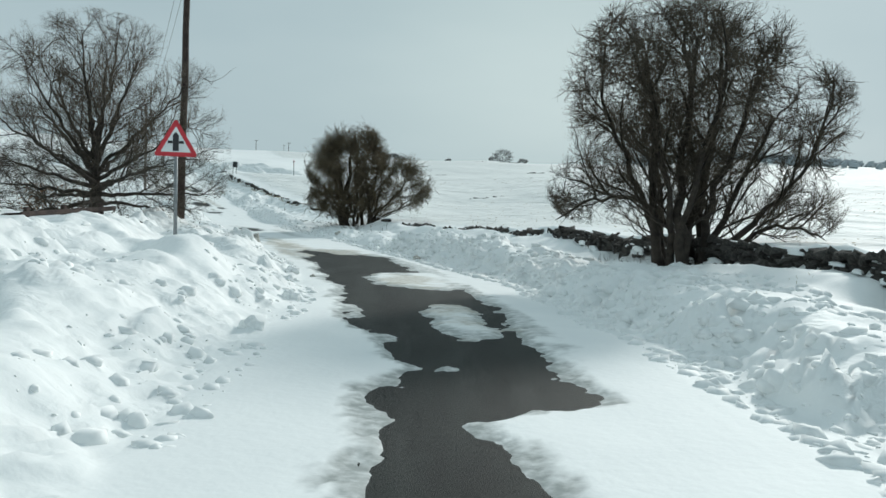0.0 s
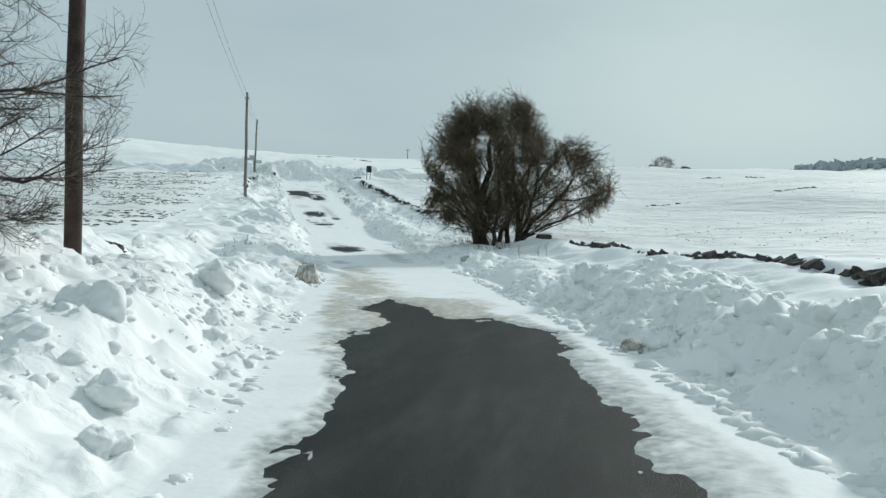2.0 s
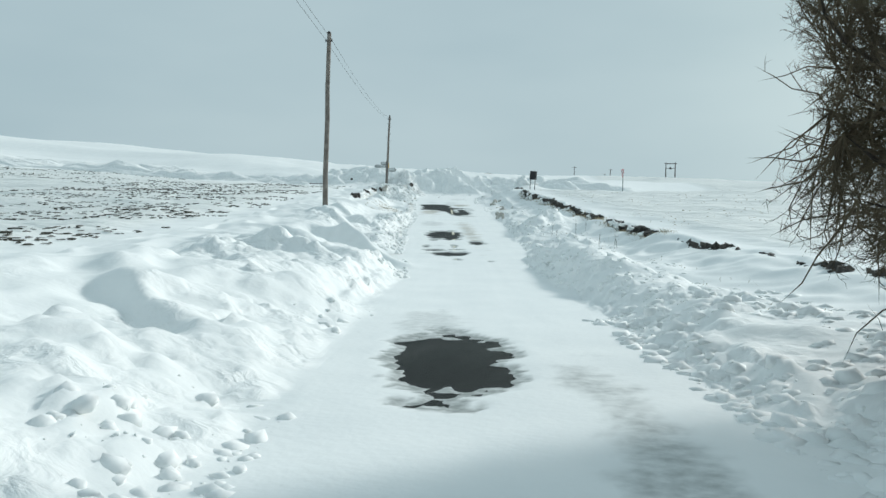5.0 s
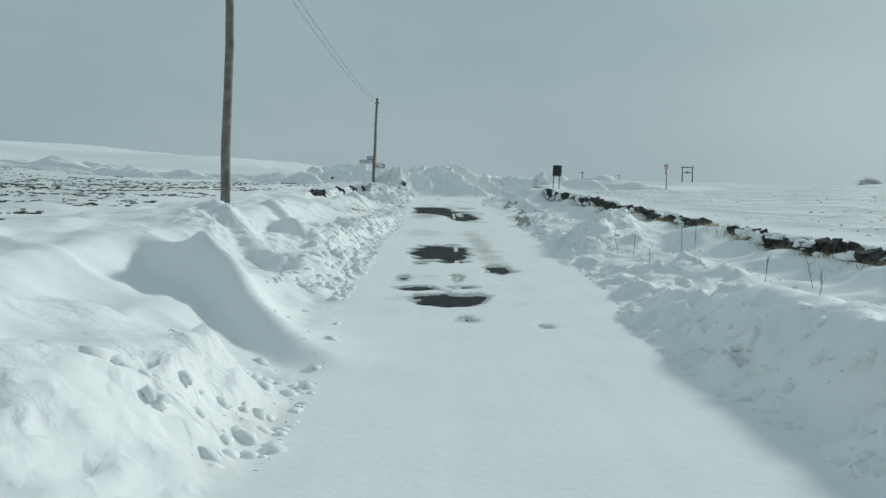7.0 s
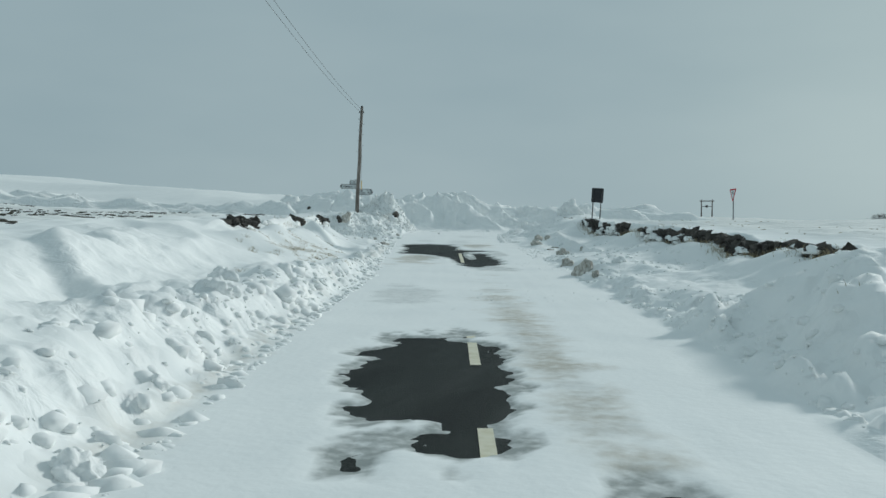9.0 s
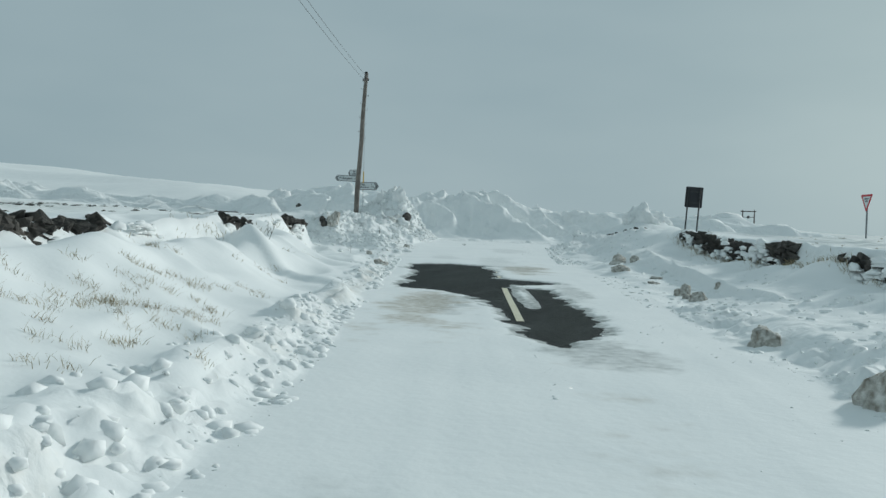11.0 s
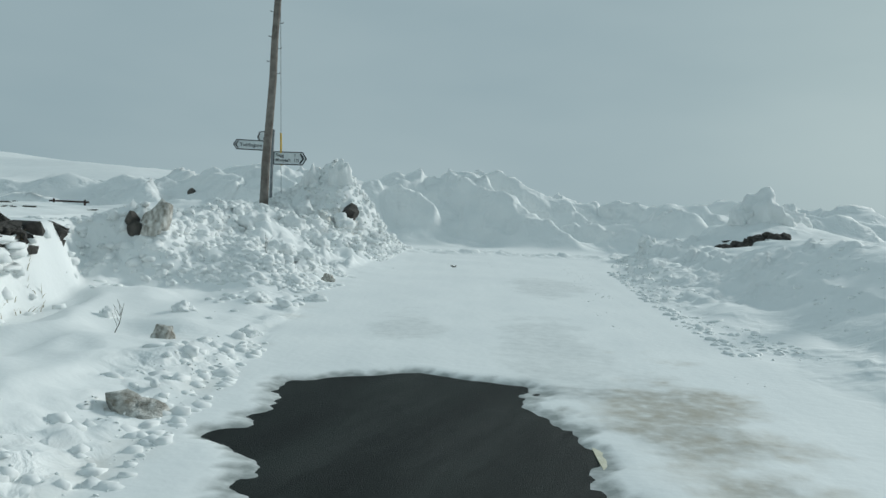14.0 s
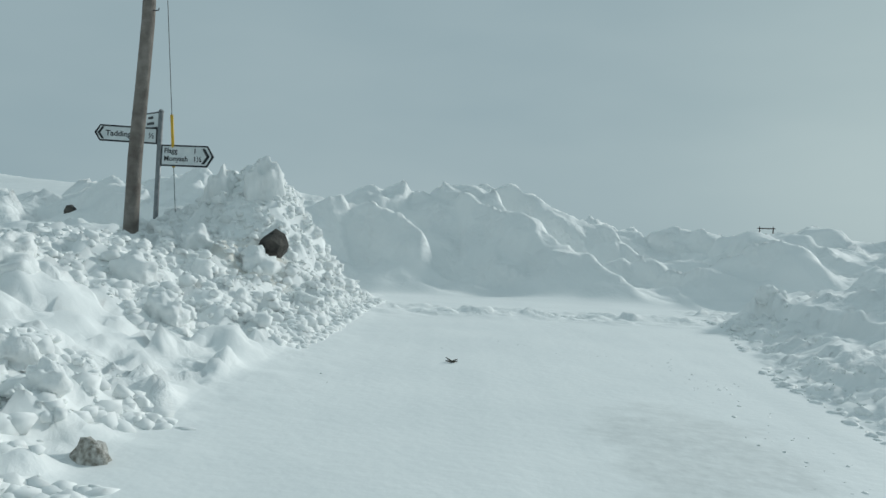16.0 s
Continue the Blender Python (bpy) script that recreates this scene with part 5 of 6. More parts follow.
def far_bush(x, y, wide, tall, seed):
    g = np.random.RandomState(seed)
    t = thing("far_tree", x * K, y * K, height_at(x * K, y * K), label="small rounded bare tree far off in the snow", category="tree", group="far trees")
    bm = bmesh.new()
    rod(bm, (0, 0, -0.5), (0, 0, tall * 0.5), 0.3, 0.2, 6)
    part("trunk", bm, FAR_TREE, t)
    v = g.normal(size=(1600, 3))
    v /= np.linalg.norm(v, axis=1)[:, None]
    v = v * g.uniform(0.3, 1, (1600, 1)) ** 0.5 * (wide / 2, wide / 2, tall * 0.48) + (0, 0, tall * 0.52)
    v[:, 0] += 0.08 * wide * np.sin(v[:, 2] * 1.7)
    verts, faces = [], []
    for p in v:
        d = p - np.array((0, 0, tall * 0.2))
        d = d / (np.linalg.norm(d) + 0.1) + g.normal(size=3) * 0.4
        sdv = np.cross(d, g.normal(size=3))
        sdv /= np.linalg.norm(sdv) + 1e-9
        o = len(verts)
        l = wide * 0.09
        verts += [p - sdv * 0.09, p + sdv * 0.09, p + d * l + sdv * 0.03, p + d * l - sdv * 0.03]
        faces.append((o, o + 1, o + 2, o + 3))
    part("crown", mesh_from("crown", verts, faces, FAR_TREE), None, t)


for fx, fy, fw, fh, sd in ((52.0, 769.0, 17.0, 13.5, 1), (41.0, 748.0, 5.0, 7.5, 4), (-43.6, 749.0, 14.0, 7.5, 2), (-56.0, 752.0, 10.0, 4.5, 5), (4.0, 700.0, 5.0, 4.0, 6), (70.0, 770.0, 8.0, 6.0, 7)):
    far_bush(fx, fy, fw * K, fh * K, sd)

# far wooded hill, its clumps coloured pale to stand for haze
shapes = [hull_mesh("clump", rock_shape(60 + k, 12, 1.2), HAZED_WOODS) for k in range(4)]
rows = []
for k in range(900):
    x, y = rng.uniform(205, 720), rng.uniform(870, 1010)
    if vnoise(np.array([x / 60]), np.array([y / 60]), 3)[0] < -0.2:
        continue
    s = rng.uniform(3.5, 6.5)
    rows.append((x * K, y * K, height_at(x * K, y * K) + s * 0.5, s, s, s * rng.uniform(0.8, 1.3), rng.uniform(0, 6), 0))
scatter("distant_woods", shapes, HAZED_WOODS, rows, "band of distant woodland on a snowy hill, coloured pale blue-grey for haze", "woods")


# ---- dry stone walls ----
def block_shape(seed):
    g = np.random.RandomState(seed)
    p = g.uniform(-0.5, 0.5, (16, 3))
    return np.sign(p) * (0.5 * (np.abs(p) * 2) ** 0.55)


STONES = [hull_mesh("stone", block_shape(20 + k), STONE) for k in range(7)]


def wall_run(name, d0, runs, near, top_of, label, cover):
    wall = tagged(new(name), label, "wall", kind="structure")
    joined = []
    for s0, s1 in runs:
        s = s0
        while s < s1:
            step = rng.uniform(0.10, 0.19)
            lost = vnoise(np.array([s * 0.55]), np.array([d0]), 7)[0] + 0.5 * vnoise(np.array([s * 1.9]), np.array([d0]), 8)[0]
            for row in range(4):
                if lost > (cover if s > 16 else cover + 0.5 * (d0 > 0)) - (0.75 if d0 < 0 and 32 < s < 60 else 0.3 if d0 < 0 and 20 < s < 33 else 0.12 if d0 < 0 and 92 < s < 97.5 else 0.2 if d0 < 0 and s > 60 else 0.12 if d0 > 0 and s > 60 else 0) or row == 0 and rng.random() < 0.15:
                    continue
                w = step * (1.15 if row == 0 else 1.35)
                h = (0.15, 0.12, 0.12, 0.12)[row] * rng.uniform(0.8, 1.2)
                up = (-0.10, -0.20, -0.29, -0.38)[row] + rng.uniform(-0.05, 0.04)
                d = d0 + rng.uniform(-0.05, 0.05)
                x, y = at_lane(s + rng.uniform(-0.04, 0.04), d)
                z = road_z(s) + K * (float(top_of(s)) + up + 0.05 * math.sin(s * 0.9) + 0.03 * math.sin(s * 2.3))
                turn = math.atan2(float(np.interp(s, DS, TY)), float(np.interp(s, DS, TX))) + rng.uniform(-0.6, 0.6)
                size = (w * K * rng.uniform(0.8, 1.3), 0.34 * K * rng.uniform(0.7, 1.2), h * K)
                tilt = rng.uniform(-0.6, 0.6)
                if row < 2 and (near[0] <= s <= near[1] or near[2] <= s <= near[3]):
                    st = new("stone", STONES[rng.randrange(7)])
                    st.parent = wall
                    st.matrix_basis = pose(x, y, z, math.degrees(tilt), 0, math.degrees(turn)) @ Matrix.Diagonal((*size, 1))
                else:
                    joined.append((x, y, z, *size, turn, tilt))
            s += step
    if joined:
        scatter("stones", STONES, STONE, joined, "", "", parent=wall)


wall_run("wall_east", WALL_R, ((3, 40.5), (49, 101.2), (109.2, 111.0)), (10, 20, 94, 104), TOP_R, "dark dry stone wall half buried in drifted snow", 0.5)
wall_run("wall_west", WALL_L, ((8, 42), (42, 56), (83, 102), (106.4, 109)), (14, 27, 86, 101), lambda s: 1.0 if s > 105 else float(FIELD_L(s)) + (0.05 if s > 60 else -0.03), "dark dry stone wall mostly buried in snow", 0.24)


def plaster(d0, way, runs, top_of, count, seed):
    """Snow stuck to a wall's face in ragged patches."""
    g = np.random.RandomState(seed)
    shapes = [lump_shape("plaster", 70 + k, CLOD, 2, 0.45) for k in range(4)]
    rows = []
    for s0, s1 in runs:
        for k in range(int(count * (s1 - s0))):
            s, up = g.uniform(s0, s1), -0.02 - 0.5 * g.uniform(0, 1)
            if fbm(np.array([s * 0.9]), np.array([up * 2.0]), seed, 3)[0] < 0.05 + 0.9 * (up + 0.3):
                continue
            x, y = at_lane(s, d0 + way * g.uniform(0.12, 0.2))
            r = 0.05 + 0.13 * g.uniform(0, 1) ** 2
            turn = math.atan2(float(np.interp(s, DS, TY)), float(np.interp(s, DS, TX)))
            rows.append((x, y, road_z(s) + K * (float(top_of(s)) + up), r * g.uniform(1.0, 2.0), min(r, 0.1) * 0.8, r * g.uniform(0.3, 0.7), turn + g.uniform(-0.3, 0.3), 0))
    scatter("wall_snow", shapes, CLOD, rows, "ragged patches of snow stuck to the stone wall", "snow", True)


plaster(WALL_R, -1, ((3, 40),), TOP_R, 12, 201)
plaster(WALL_R, -1, ((62, 101),), TOP_R, 34, 205)
plaster(WALL_L, 1, ((10, 41), (85, 101)), FIELD_L, 26, 203)

g = thing("gatepost", -2.75 * K, 43.3 * K, -1.45 * K, 20, "squat dark stone gatepost at the end of a wall", "gatepost")
bm = bmesh.new()
box(bm, -0.26, 0.26, -0.2, 0.2, -0.4, 0.42, 0.05)
for v in bm.verts:
    v.co += Vector((rng.uniform(-0.02, 0.02), rng.uniform(-0.02, 0.02), rng.uniform(-0.02, 0.02)))
part("block", bm, STONE, g)
bm = bmesh.new()
box(bm, -0.3, 0.3, -0.23, 0.23, 0.42, 0.47, 0.02)
part("snow_cap", bm, CLOD, g, "thin cap of snow")


def rail_fence(x, y, rz, length, posts, label, thick=0.055, up=0.0):
    x, y = x * K, y * K
    g = thing("rail_fence", x, y, height_at(x, y) + up, rz, label, "fence")
    bm = bmesh.new()
    box(bm, -length / 2, length / 2, -0.03, 0.03, 0.2 - thick, 0.2 + thick, 0.012)
    part("rail", bm, POLE_DARK, g)
    for px in posts:
        bm = bmesh.new()
        box(bm, px - thick, px + thick, 0.035, 0.035 + 1.8 * thick, -0.5, 0.2 + 2.6 * thick, 0.01)
        part("post", bm, POLE_DARK, g)


rail_fence(-7.3, 17.2, 80, 3.6, (-1.5, -0.2, 1.3), "low dark wooden rail fence poking out of snow")
rail_fence(-45.7, 106.6, 20, 1.35, (-0.55, 0.5), "short dark wooden rail showing above a drift", 0.03, 0.2)

# ---- big lumps of snow and stones by the road ----
LUMPS = [lump_shape("lump", k, CLOD, 4, 0.55) for k in range(4)]
DIRTY_LUMPS = [lump_shape("dirty_lump", 10 + k, DIRTY, 3, 0.5) for k in range(4)]
for s, d, w, h, dirty_one in ((33.0, -1.5, 0.46, 0.56, 1), (83.0, 3.15, 0.34, 0.36, 1), (85.9, 3.25, 0.30, 0.24, 1), (104.3, -1.7, 0.18, 0.16, 1), (12.2, -1.35, 0.22, 0.17, 0), (9.1, -1.55, 0.20, 0.18, 0),
                              (16.0, -1.45, 0.26, 0.16, 0), (17.4, -1.42, 0.22, 0.16, 0), (17.1, -1.02, 0.09, 0.07, 1), (24.2, 2.4, 0.26, 0.17, 1), (67.2, -1.75, 0.26, 0.18, 0), (67.6, -1.5, 0.22, 0.24, 0),
                              (98.4, 4.0, 0.4, 0.3, 1), (98.0, 4.3, 0.25, 0.2, 1), (92.1, 4.0, 0.24, 0.26, 1), (91.2, 4.05, 0.30, 0.20, 1), (91.6, 3.95, 0.14, 0.12, 1), (96.7, 3.75, 0.32, 0.20, 1), (92.3, 4.7, 0.16, 0.14, 1), (94.0, 3.9, 0.20, 0.07, 1), (95.2, 4.2, 0.26, 0.08, 1), (95.8, 4.5, 0.13, 0.09, 0), (96.8, -1.8, 0.28, 0.16, 1), (83.0, 3.9, 0.2, 0.14, 0), (82.0, 3.25, 0.16, 0.16, 1), (111.8, 7.3, 1.0, 1.0, 0), (112.3, 8.1, 0.7, 0.6, 0), (111.6, 6.7, 0.5, 0.5, 0),
                              (112.7, -2.6, 0.42, 0.7, 0), (113.2, -3.4, 0.42, 0.6, 0), (111.0, -2.3, 0.42, 0.36, 0), (112.4, 4.8, 0.34, 0.24, 0), (111.9, 4.3, 0.3, 0.16, 0), (27.2, -2.6, 0.5, 0.4, 0),
                              (103.5, -3.95, 0.36, 0.42, 1), (105.2, -2.6, 0.30, 0.24, 0), (106.4, -3.3, 0.42, 0.30, 0), (107.3, -2.3, 0.30, 0.24, 0), (108.4, -2.9, 0.48, 0.33, 0), (109.3, -2.1, 0.30, 0.24, 0), (110.2, -2.8, 0.42, 0.30, 0), (105.8, -3.9, 0.33, 0.27, 0), (107.6, -3.8, 0.36, 0.24, 0), (104.6, -2.1, 0.20, 0.18, 0), (111.6, -3.2, 0.48, 0.36, 0), (113.8, -2.4, 0.30, 0.33, 0), (99.6, -1.75, 0.18, 0.12, 0), (100.4, -2.6, 0.22, 0.14, 0), (101.5, -2.1, 0.24, 0.13, 0), (102.2, -1.55, 0.22, 0.10, 0), (98.8, -2.3, 0.20, 0.16, 1), (99.9, -3.2, 0.15, 0.12, 0), (67.8, -1.9, 0.24, 0.20, 0), (69.2, -1.65, 0.22, 0.18, 0), (71.0, -1.8, 0.18, 0.16, 0), (74.5, -2.2, 0.30, 0.21, 0), (76.2, -2.6, 0.33, 0.24, 0), (77.6, -2.1, 0.30, 0.23, 0), (19.6, -1.7, 0.24, 0.19, 0), (20.5, -2.0, 0.30, 0.22, 0), (23.4, -1.9, 0.24, 0.18, 0), (25.0, -2.2, 0.33, 0.24, 0), (35.4, -1.7, 0.18, 0.13, 1), (37.0, -1.5, 0.20, 0.12, 1),
                              (21.8, -2.5, 0.4, 0.3, 0), (29.5, 3.3, 0.5, 0.25, 0), (38.2, 2.75, 0.2, 0.12, 1)):
    x, y = at_lane(s, d)
    me = (DIRTY_LUMPS if dirty_one else LUMPS)[rng.randrange(4)]
    ob = new("snow_boulder", me)
    ob.matrix_world = pose(x, y, height_at(x, y) - 0.06 * h * K, 0, 0, rng.uniform(0, 360)) @ Matrix.Diagonal((0.62 * w * K, 0.62 * w * K * rng.uniform(0.75, 1.0), 0.72 * h * K, 1))
    tagged(ob, "gritty brown-stained lump of ploughed snow" if dirty_one else "white lump of ploughed snow on the bank", "snow lump", "ploughed snow lumps")

for x, y, z, r in ((-35.57, 104.71, 0.48, 0.21), (-43.33, 109.05, 1.02, 0.15), (-34.55, 96.6, -0.26, 0.13), (-34.65, 96.62, 0.12, 0.11)):
    bm = bmesh.new()
    for p in rock_shape(int(abs(x) * 10), 34, 1.1):
        bm.verts.new(p * r * K)
    bmesh.ops.convex_hull(bm, input=bm.verts)
    ob = part("boulder", bm, STONE)
    ob.matrix_world = pose(x * K, y * K, max(z * K, height_at(x * K, y * K) - 0.02))
    tagged(ob, "dark stone sticking out of the snow heap", "stone", "stones in the heaps")

for s, d, r in [(109.5 + 0.10 * math.sin(5.1 * k), 5.6 + 0.11 * (k % 13) + 0.05 * (k // 13), 0.11 + 0.04 * math.sin(2.3 * k)) for k in range(26)]:
    x, y = at_lane(s, d)
    bm = bmesh.new()
    for p in rock_shape(int(d * 31), 26, 0.7):
        bm.verts.new(p * r * K)
    bmesh.ops.convex_hull(bm, input=bm.verts)
    ob = part("boulder", bm, STONE)
    ob.matrix_world = pose(x, y, height_at(x, y) + 0.04, 0, 0, d * 77)
    tagged(ob, "dark tumbled wall stone half buried in snow", "stone", "fallen wall stones")

x, y = at_lane(107.9, 0.17)
g = thing("debris", x, y, height_at(x, y), 30, "small scrap of dark debris lying on the snow", "debris")
bm = bmesh.new()
for k in range(7):
    a = rng.uniform(0, 6.28)
    rod(bm, (0, 0, 0.01), (0.07 * math.cos(a), 0.05 * math.sin(a), rng.uniform(0.0, 0.055)), 0.012, 0.004, 5)
part("scrap", bm, STUBBLE, g)

# ---- broken snow on the banks ----
CRUMBS = [hull_mesh("crumb", rock_shape(150 + k, 10, 0.8), CLOD) for k in range(6)]
CLODS = [lump_shape("clod", 40 + k, CLOD, 1, 0.5) for k in range(9)]


def clods(name, count, seed, s_range, side, q_range, size, label, road=False):
    g = np.random.RandomState(seed)
    s = g.uniform(*s_range, count)
    q = q_range[0] + (q_range[1] - q_range[0]) * g.uniform(0, 1, count) ** 1.6
    d = np.where(side < 0, EDGE_L(s) - q, EDGE_R(s) + q) if not road else g.uniform(-1.1, 2.5, count)
    patch = fbm(s * 0.45, d * 0.6, seed + 3, 2)
    soft = ((((s > 43) & (s < 52)) | ((s > 58.8) & (s < 64))) & (side < 0)) | ((s > 82) & (s < 99) & (side < 0) & (q > 0.62))
    keep = (patch > (0.12 if road else -0.4 if seed == 109 else -0.12)) & (~soft | (g.uniform(size=count) < 0.12))
    s, d, q = s[keep], d[keep], q[keep]
    x, y, z, bare, bank = heights(s, d)
    r = size[0] + (size[1] - size[0]) * g.uniform(0, 1, len(s)) ** 2.6
    rows = [(x[k], y[k], z[k] - r[k] * 0.34, r[k], r[k] * g.uniform(0.6, 1), r[k] * g.uniform(0.5, 0.95), g.uniform(0, 6.28), g.uniform(-0.5, 0.5)) for k in range(len(s)) if not (road and bare[k] > -0.05)]
    small = [row for row in rows if row[3] < 0.05]
    scatter(name, CRUMBS, CLOD, small, label, "snow", True)
    large = [row for row in rows if row[3] >= 0.05]
    if large:
        scatter(name, CLODS, CLOD, large, label, "snow", True)


clods("snow_clods", 3300, 101, (4.5, 38), -1, (-0.15, 2.6), (0.014, 0.15), "broken clods of ploughed snow on the bank")
clods("snow_clods", 9500, 103, (2, 51), 1, (-0.2, 2.6), (0.016, 0.19), "broken clods of ploughed snow along the verge")
clods("snow_clods", 1500, 127, (2.5, 15), 1, (-0.35, 2.0), (0.03, 0.2), "tumbled clods of ploughed snow along the verge")
clods("snow_clods", 5600, 105, (36, 98), -1, (-0.12, 0.9), (0.016, 0.12), "broken clods of ploughed snow on the bank")
clods("snow_clods", 700, 125, (64, 80), -1, (-0.1, 1.0), (0.02, 0.2), "chunky clods of ploughed snow on the low bank")
clods("snow_clods", 4600, 107, (51, 89.5), 1, (0.05, 2.6), (0.012, 0.10), "scattered clods of ploughed snow on the verge")
clods("snow_clods", 1700, 119, (83, 99.5), -1, (-0.05, 0.6), (0.015, 0.12), "narrow line of broken snow clods at the lane edge")
clods("snow_clods", 420, 123, (97.5, 103.5), -1, (-0.05, 3.0), (0.012, 0.15), "scattered clods of snow on the flat verge")
clods("snow_clods", 1500, 115, (89.5, 104), 1, (-0.2, 2.6), (0.010, 0.08), "sparse crumbs of snow on the flat verge")
clods("snow_clods", 1500, 117, (99.5, 113), 1, (-0.1, 0.7), (0.015, 0.10), "broken clods of ploughed snow along the verge")
clods("snow_clods", 11500, 109, (102.8, 114), -1, (-0.1, 4.0), (0.03, 0.14), "heaped clods of ploughed snow at the corner")
clods("snow_crumbs", 1500, 111, (76, 112), 1, (0, 1), (0.006, 0.028), "loose crumbs of snow on the carriageway", True)
clods("snow_crumbs", 900, 121, (78, 89), 1, (-2.2, 0.2), (0.008, 0.05), "loose crumbs of snow thrown across the carriageway")
clods("snow_crumbs", 260, 113, (99, 111), 1, (-1.0, -0.5), (0.012, 0.05), "line of loose snow crumbs on the carriageway")
# ---- stubble, dead grass and weeds ----
FLAT = [hull_mesh("stub", rock_shape(90 + k, 9, 0.5), STUBBLE) for k in range(4)]
g_ = np.random.RandomState(31)
s, d = g_.uniform(44, 110, 22000), -7.0 - 50 * g_.uniform(0, 1, 22000) ** 0.9
m = fbm(s * 0.5, d * 0.22, 131, 3) + 0.25 * vnoise(s * 0.09, d * 0.07, 133)
keep = m > -0.02
s, d = s[keep], d[keep]
x, y, z, _, _ = heights(s, d)
scatter("stubble", FLAT, STUBBLE, [(x[k], y[k], z[k] + 0.03, g_.uniform(0.05, 0.22), g_.uniform(0.03, 0.06), g_.uniform(0.03, 0.065), 0.35 + g_.uniform(-0.5, 0.5), 0) for k in range(len(s))], "dark plough ridges and stubble showing through field snow", "stubble")
s, d = g_.uniform(-5, 110, 13000), 7.5 + 65 * g_.uniform(0, 1, 13000)
m = fbm(s * 0.25, d * 0.12, 141, 3)
s, d = s[m > -0.04], d[m > -0.04]
x, y, z, _, _ = heights(s, d)
scatter("grass_tips", FLAT, STRAW, [(x[k], y[k], z[k], g_.uniform(0.03, 0.10), g_.uniform(0.02, 0.05), g_.uniform(0.02, 0.05), g_.uniform(0, 6), 0) for k in range(len(s))], "pale grass tips showing through field snow", "grass")

# far field walls, mostly drifted over
rows = []
for (s0, d0), (s1, d1), gaps, h in (((78, 26), (96, 95), 0.62, 0.14), ((150, 18), (165, 150), 0.7, 0.2), ((235, 5), (240, 210), 0.66, 0.24), ((330, -40), (345, 190), 0.7, 0.3), ((118, 60), (200, 75), 0.75, 0.2), ((60, 85), (120, 130), 0.7, 0.2), ((100, -60), (135, -70), 0.7, 0.2)):
    ln = math.hypot(s1 - s0, d1 - d0)
    n = int(ln / 0.5)
    for k in range(n):
        if hashed(np.array([k // 9]), np.array([int(s0)]), 5)[0] < gaps:
            continue
        u = k / n
        s_, d_ = s0 + (s1 - s0) * u, d0 + (d1 - d0) * u
        x, y = at_lane(s_, d_)
        rows.append((x, y, h * rng.uniform(-0.6, 0.5), rng.uniform(0.2, 0.7), 0.35, h * rng.uniform(0.6, 1.6), 0.3 + math.atan2(s1 - s0, d1 - d0), 0))
scatter("field_walls", STONES, STONE, [(a, b, c + lie, sx * 1.3, sy * 1.0, sz * 1.1, t, 0) for (a, b, c, sx, sy, sz, t, _), lie in zip(rows, heights_at([r[:2] for r in rows]))], "far dark field walls showing through drifts", "wall")


def blades(name, spots_, per, tall, spread, mat, label, category, lean=0.5, wide=0.006, seed=5):
    g = random.Random(seed)
    verts, faces, roots, n_ = [], [], [], 0
    for s, d in spots_:
        cx, cy = at_lane(s, d)
        roots += [(cx + g.gauss(0, spread), cy + g.gauss(0, spread)) for _ in range(per)]
    grounds = heights_at(roots) - 0.02
    for s, d in spots_:
        for k in range(per):
            x, y = roots[n_]
            z = float(grounds[n_])
            n_ += 1
            h = tall * g.uniform(0.4, 1.1)
            a, l = g.uniform(0, 6.28), lean * h * g.uniform(0.2, 1.2)
            c, sn = math.cos(a), math.sin(a)
            o = len(verts)
            w = wide * g.uniform(0.6, 1.3)
            b = g.uniform(0, 3.14)
            wx, wy = w * math.cos(b), w * math.sin(b)
            verts += [(x - wx, y - wy, z), (x + wx, y + wy, z), (x + c * l * 0.4 + wx * 0.8, y + sn * l * 0.4 + wy * 0.8, z + h * 0.6), (x + c * l * 0.4 - wx * 0.8, y + sn * l * 0.4 - wy * 0.8, z + h * 0.6), (x + c * l, y + sn * l, z + h)]
            faces += [(o, o + 1, o + 2, o + 3), (o + 3, o + 2, o + 4)]
    tagged(new(name, mesh_from(name, verts, faces, mat)), label, category, kind="stuff")


gr = random.Random(3)
blades("dead_grass", [(gr.gauss(84.0, 1.7), gr.gauss(-2.7, 0.45)) for _ in range(75)] + [(gr.uniform(87, 95), gr.uniform(-3.2, -2.4)) for _ in range(8)], 26, 0.10, 0.055, STRAW, "tufts of straw-coloured dead grass bent over in snow", "grass", 1.5, 0.0026)
blades("dead_grass", [(gr.uniform(62, 101), gr.gauss(6.0, 0.08)) for _ in range(520)] + [(gr.uniform(88, 101), gr.gauss(-4.4, 0.08)) for _ in range(50)], 7, 0.16, 0.10, STRAW, "brown grass hanging over the top of the stone wall", "grass", 1.2, 0.005, seed=21)
blades("dead_grass", [(gr.uniform(8, 75), gr.uniform(3.6, 5.4)) for _ in range(70)], 6, 0.09, 0.15, STRAW, "thin dead grass poking through verge snow", "grass", 1.0, 0.004, seed=9)
blades("dead_grass", [(gr.gauss(16, 0.6), gr.gauss(4.8, 0.3)) for _ in range(8)] + [(gr.gauss(43.5, 1.6), gr.gauss(4.6, 0.5)) for _ in range(26)], 12, 0.34, 0.12, TWIG, "fine brown shoots round the hawthorn stems", "shrub", 0.5, 0.005, 13)
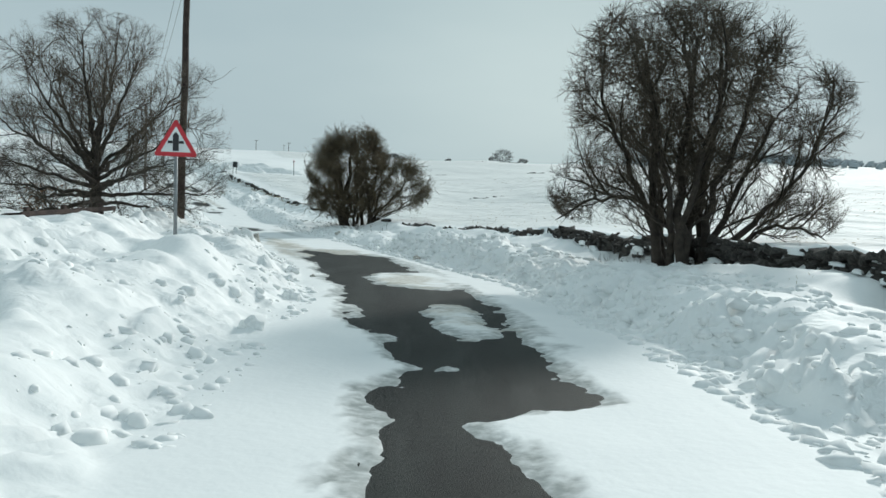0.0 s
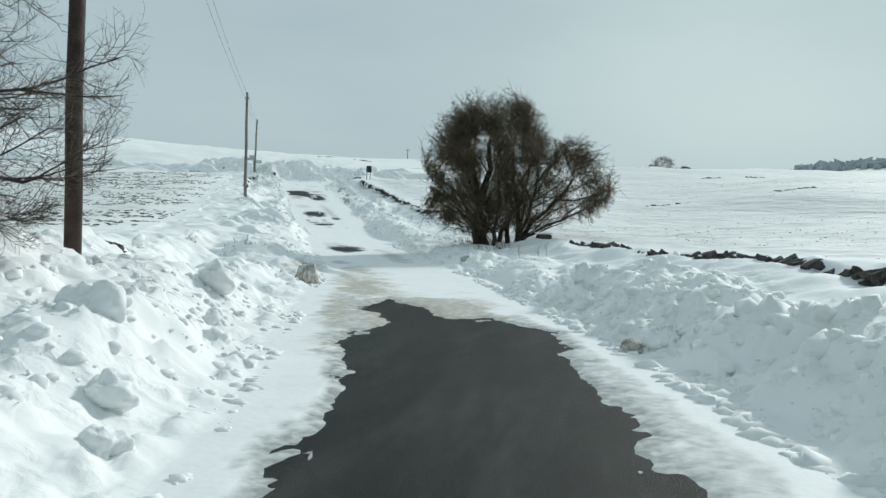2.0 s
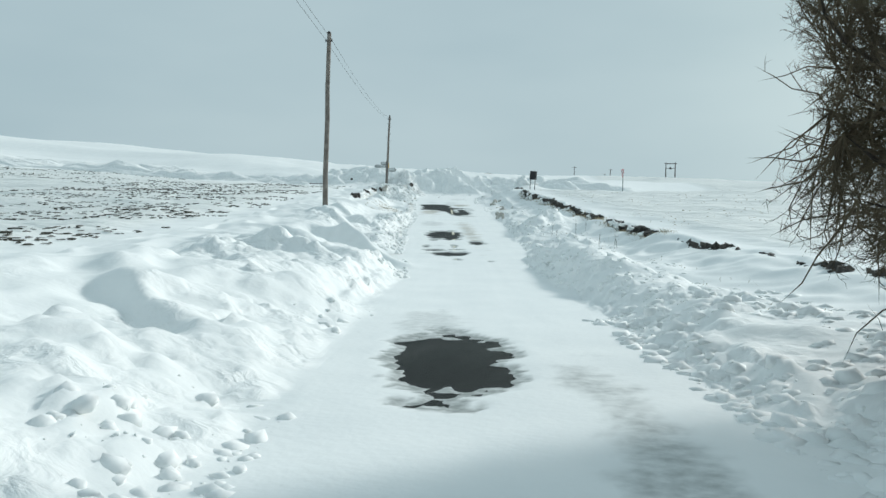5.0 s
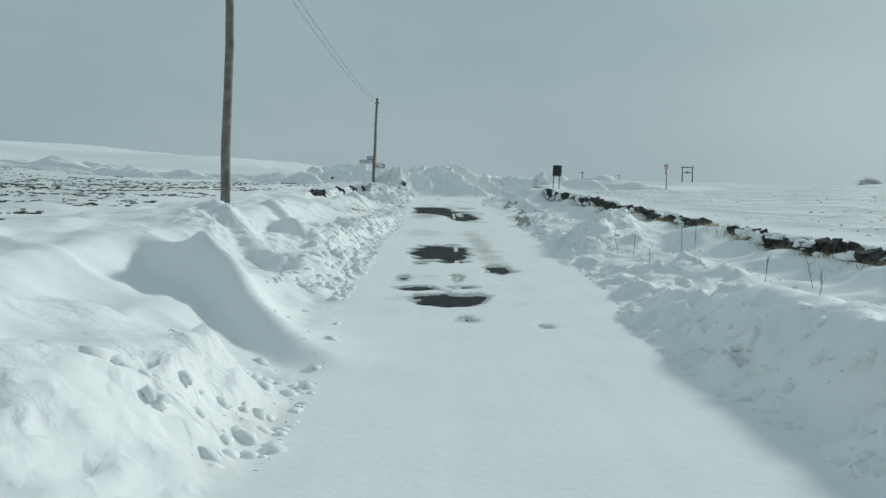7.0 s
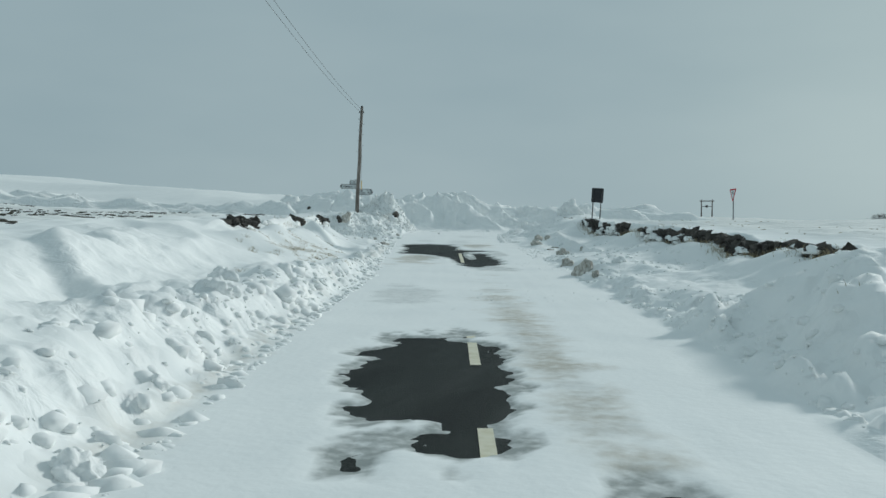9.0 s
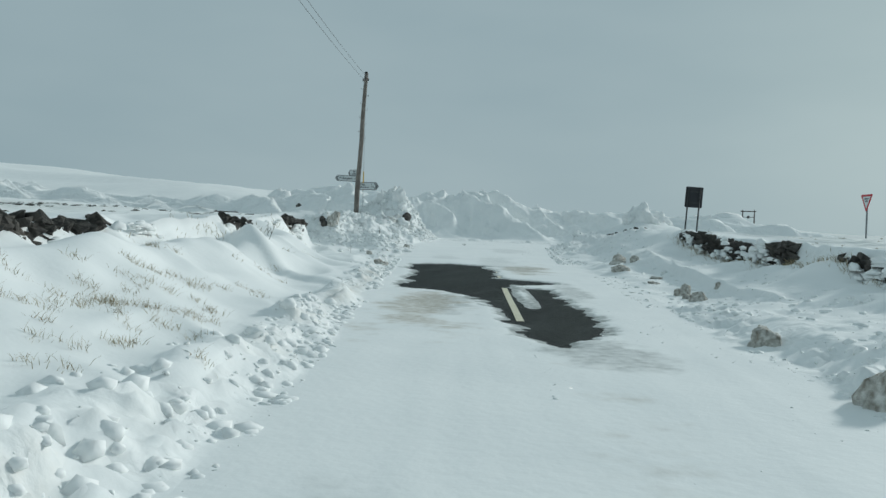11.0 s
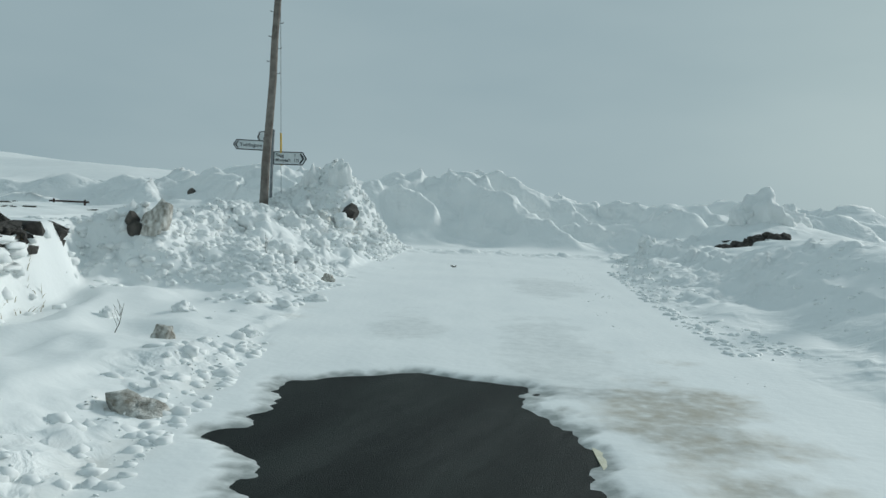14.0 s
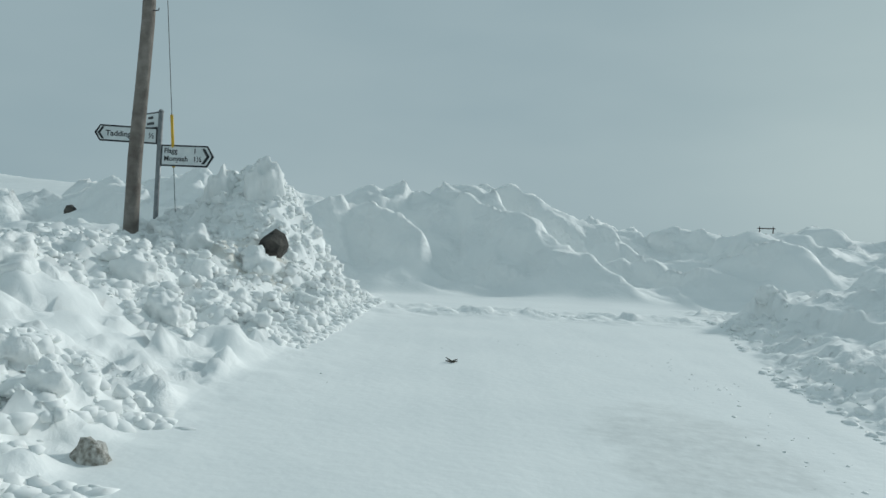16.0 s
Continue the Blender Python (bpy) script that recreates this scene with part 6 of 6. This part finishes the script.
blades("dead_grass", [(gr.gauss(38.5, 1.0), gr.gauss(-3.3, 0.4)) for _ in range(14)], 6, 0.22, 0.12, TWIG, "thin dead stalks standing in drifted snow", "weed", 0.5, 0.005, 15)


def weed(s, d, tall, lean, seed):
    g = random.Random(seed)
    x, y = at_lane(s, d)
    t = thing("dead_weed", x, y, height_at(x, y) - 0.05, g.uniform(0, 360), "tall thin dead weed stalk standing in snow", "weed", "weeds on the verge")
    top = Vector((lean * tall, 0, tall))
    bm = bmesh.new()
    mid = top * 0.5 + Vector((g.uniform(-0.04, 0.04), g.uniform(-0.04, 0.04), 0))
    tube(bm, [(0, 0, 0), mid, top], [0.0055, 0.004, 0.002], 5)
    part("stem", bm, TWIG, t)
    for k in range(6):
        u = g.uniform(0.35, 0.97)
        p = top * u
        bm = bmesh.new()
        rod(bm, p, p + Vector((g.uniform(-0.1, 0.1), g.uniform(-0.1, 0.1), 0.12)), 0.003, 0.0015, 4)
        part("side_shoot", bm, TWIG, t)


for s, d, tall, lean, sd in ((69.5, 3.9, 0.7, 0.1, 1), (68.1, 3.85, 0.55, 0.05, 2), (68.6, 4.6, 0.9, 0.05, 3), (69.2, 5.05, 0.75, 0.15, 4), (69.7, 3.65, 0.7, 0.2, 5), (64.5, 4.6, 0.6, 0.35, 6), (63.8, 5.0, 0.75, 0.5, 7), (63.0, 4.7, 0.5, 0.5, 8),
                             (34.8, 4.0, 0.45, 0.1, 9), (35.6, 3.6, 0.6, 0.2, 10), (36.4, 4.3, 0.4, 0.15, 11), (93.5, -3.7, 0.4, 0.1, 12), (92.6, -3.5, 0.5, 0.7, 13), (99.3, -2.9, 0.35, 0.3, 14), (38.7, -3.1, 0.4, 0.25, 15), (39.2, -3.4, 0.35, 0.1, 16), (104.0, -2.5, 0.4, 0.2, 17)):
    weed(s, d, 0.72 * tall * K, lean, sd)


def leafy_shrub(x, y):
    x, y = x * K, y * K
    t = thing("leafy_shrub", x, y, height_at(x, y), label="low shrub holding russet dead leaves", category="shrub")
    g = random.Random(4)
    bm = bmesh.new()
    for k in range(12):
        a = g.uniform(0, 6.28)
        rod(bm, (0, 0, -0.2), (0.6 * math.cos(a), 0.6 * math.sin(a), g.uniform(0.4, 1.0)), 0.015, 0.006, 5)
    part("stems", bm, BARK, t)
    verts, faces = [], []
    for k in range(500):
        p = Vector((g.gauss(0, 0.42), g.gauss(0, 0.4), g.uniform(0.25, 1.05)))
        u = Vector((g.gauss(0, 1), g.gauss(0, 1), g.gauss(0, 1))).normalized()
        w = u.orthogonal().normalized()
        o = len(verts)
        verts += [p, p + u * 0.035 + w * 0.022, p + u * 0.075, p + u * 0.035 - w * 0.022]
        faces.append((o, o + 1, o + 2, o + 3))
    part("leaves", mesh_from("leaves", verts, faces, LEAF), None, t)


leafy_shrub(-10.6, 23.2)
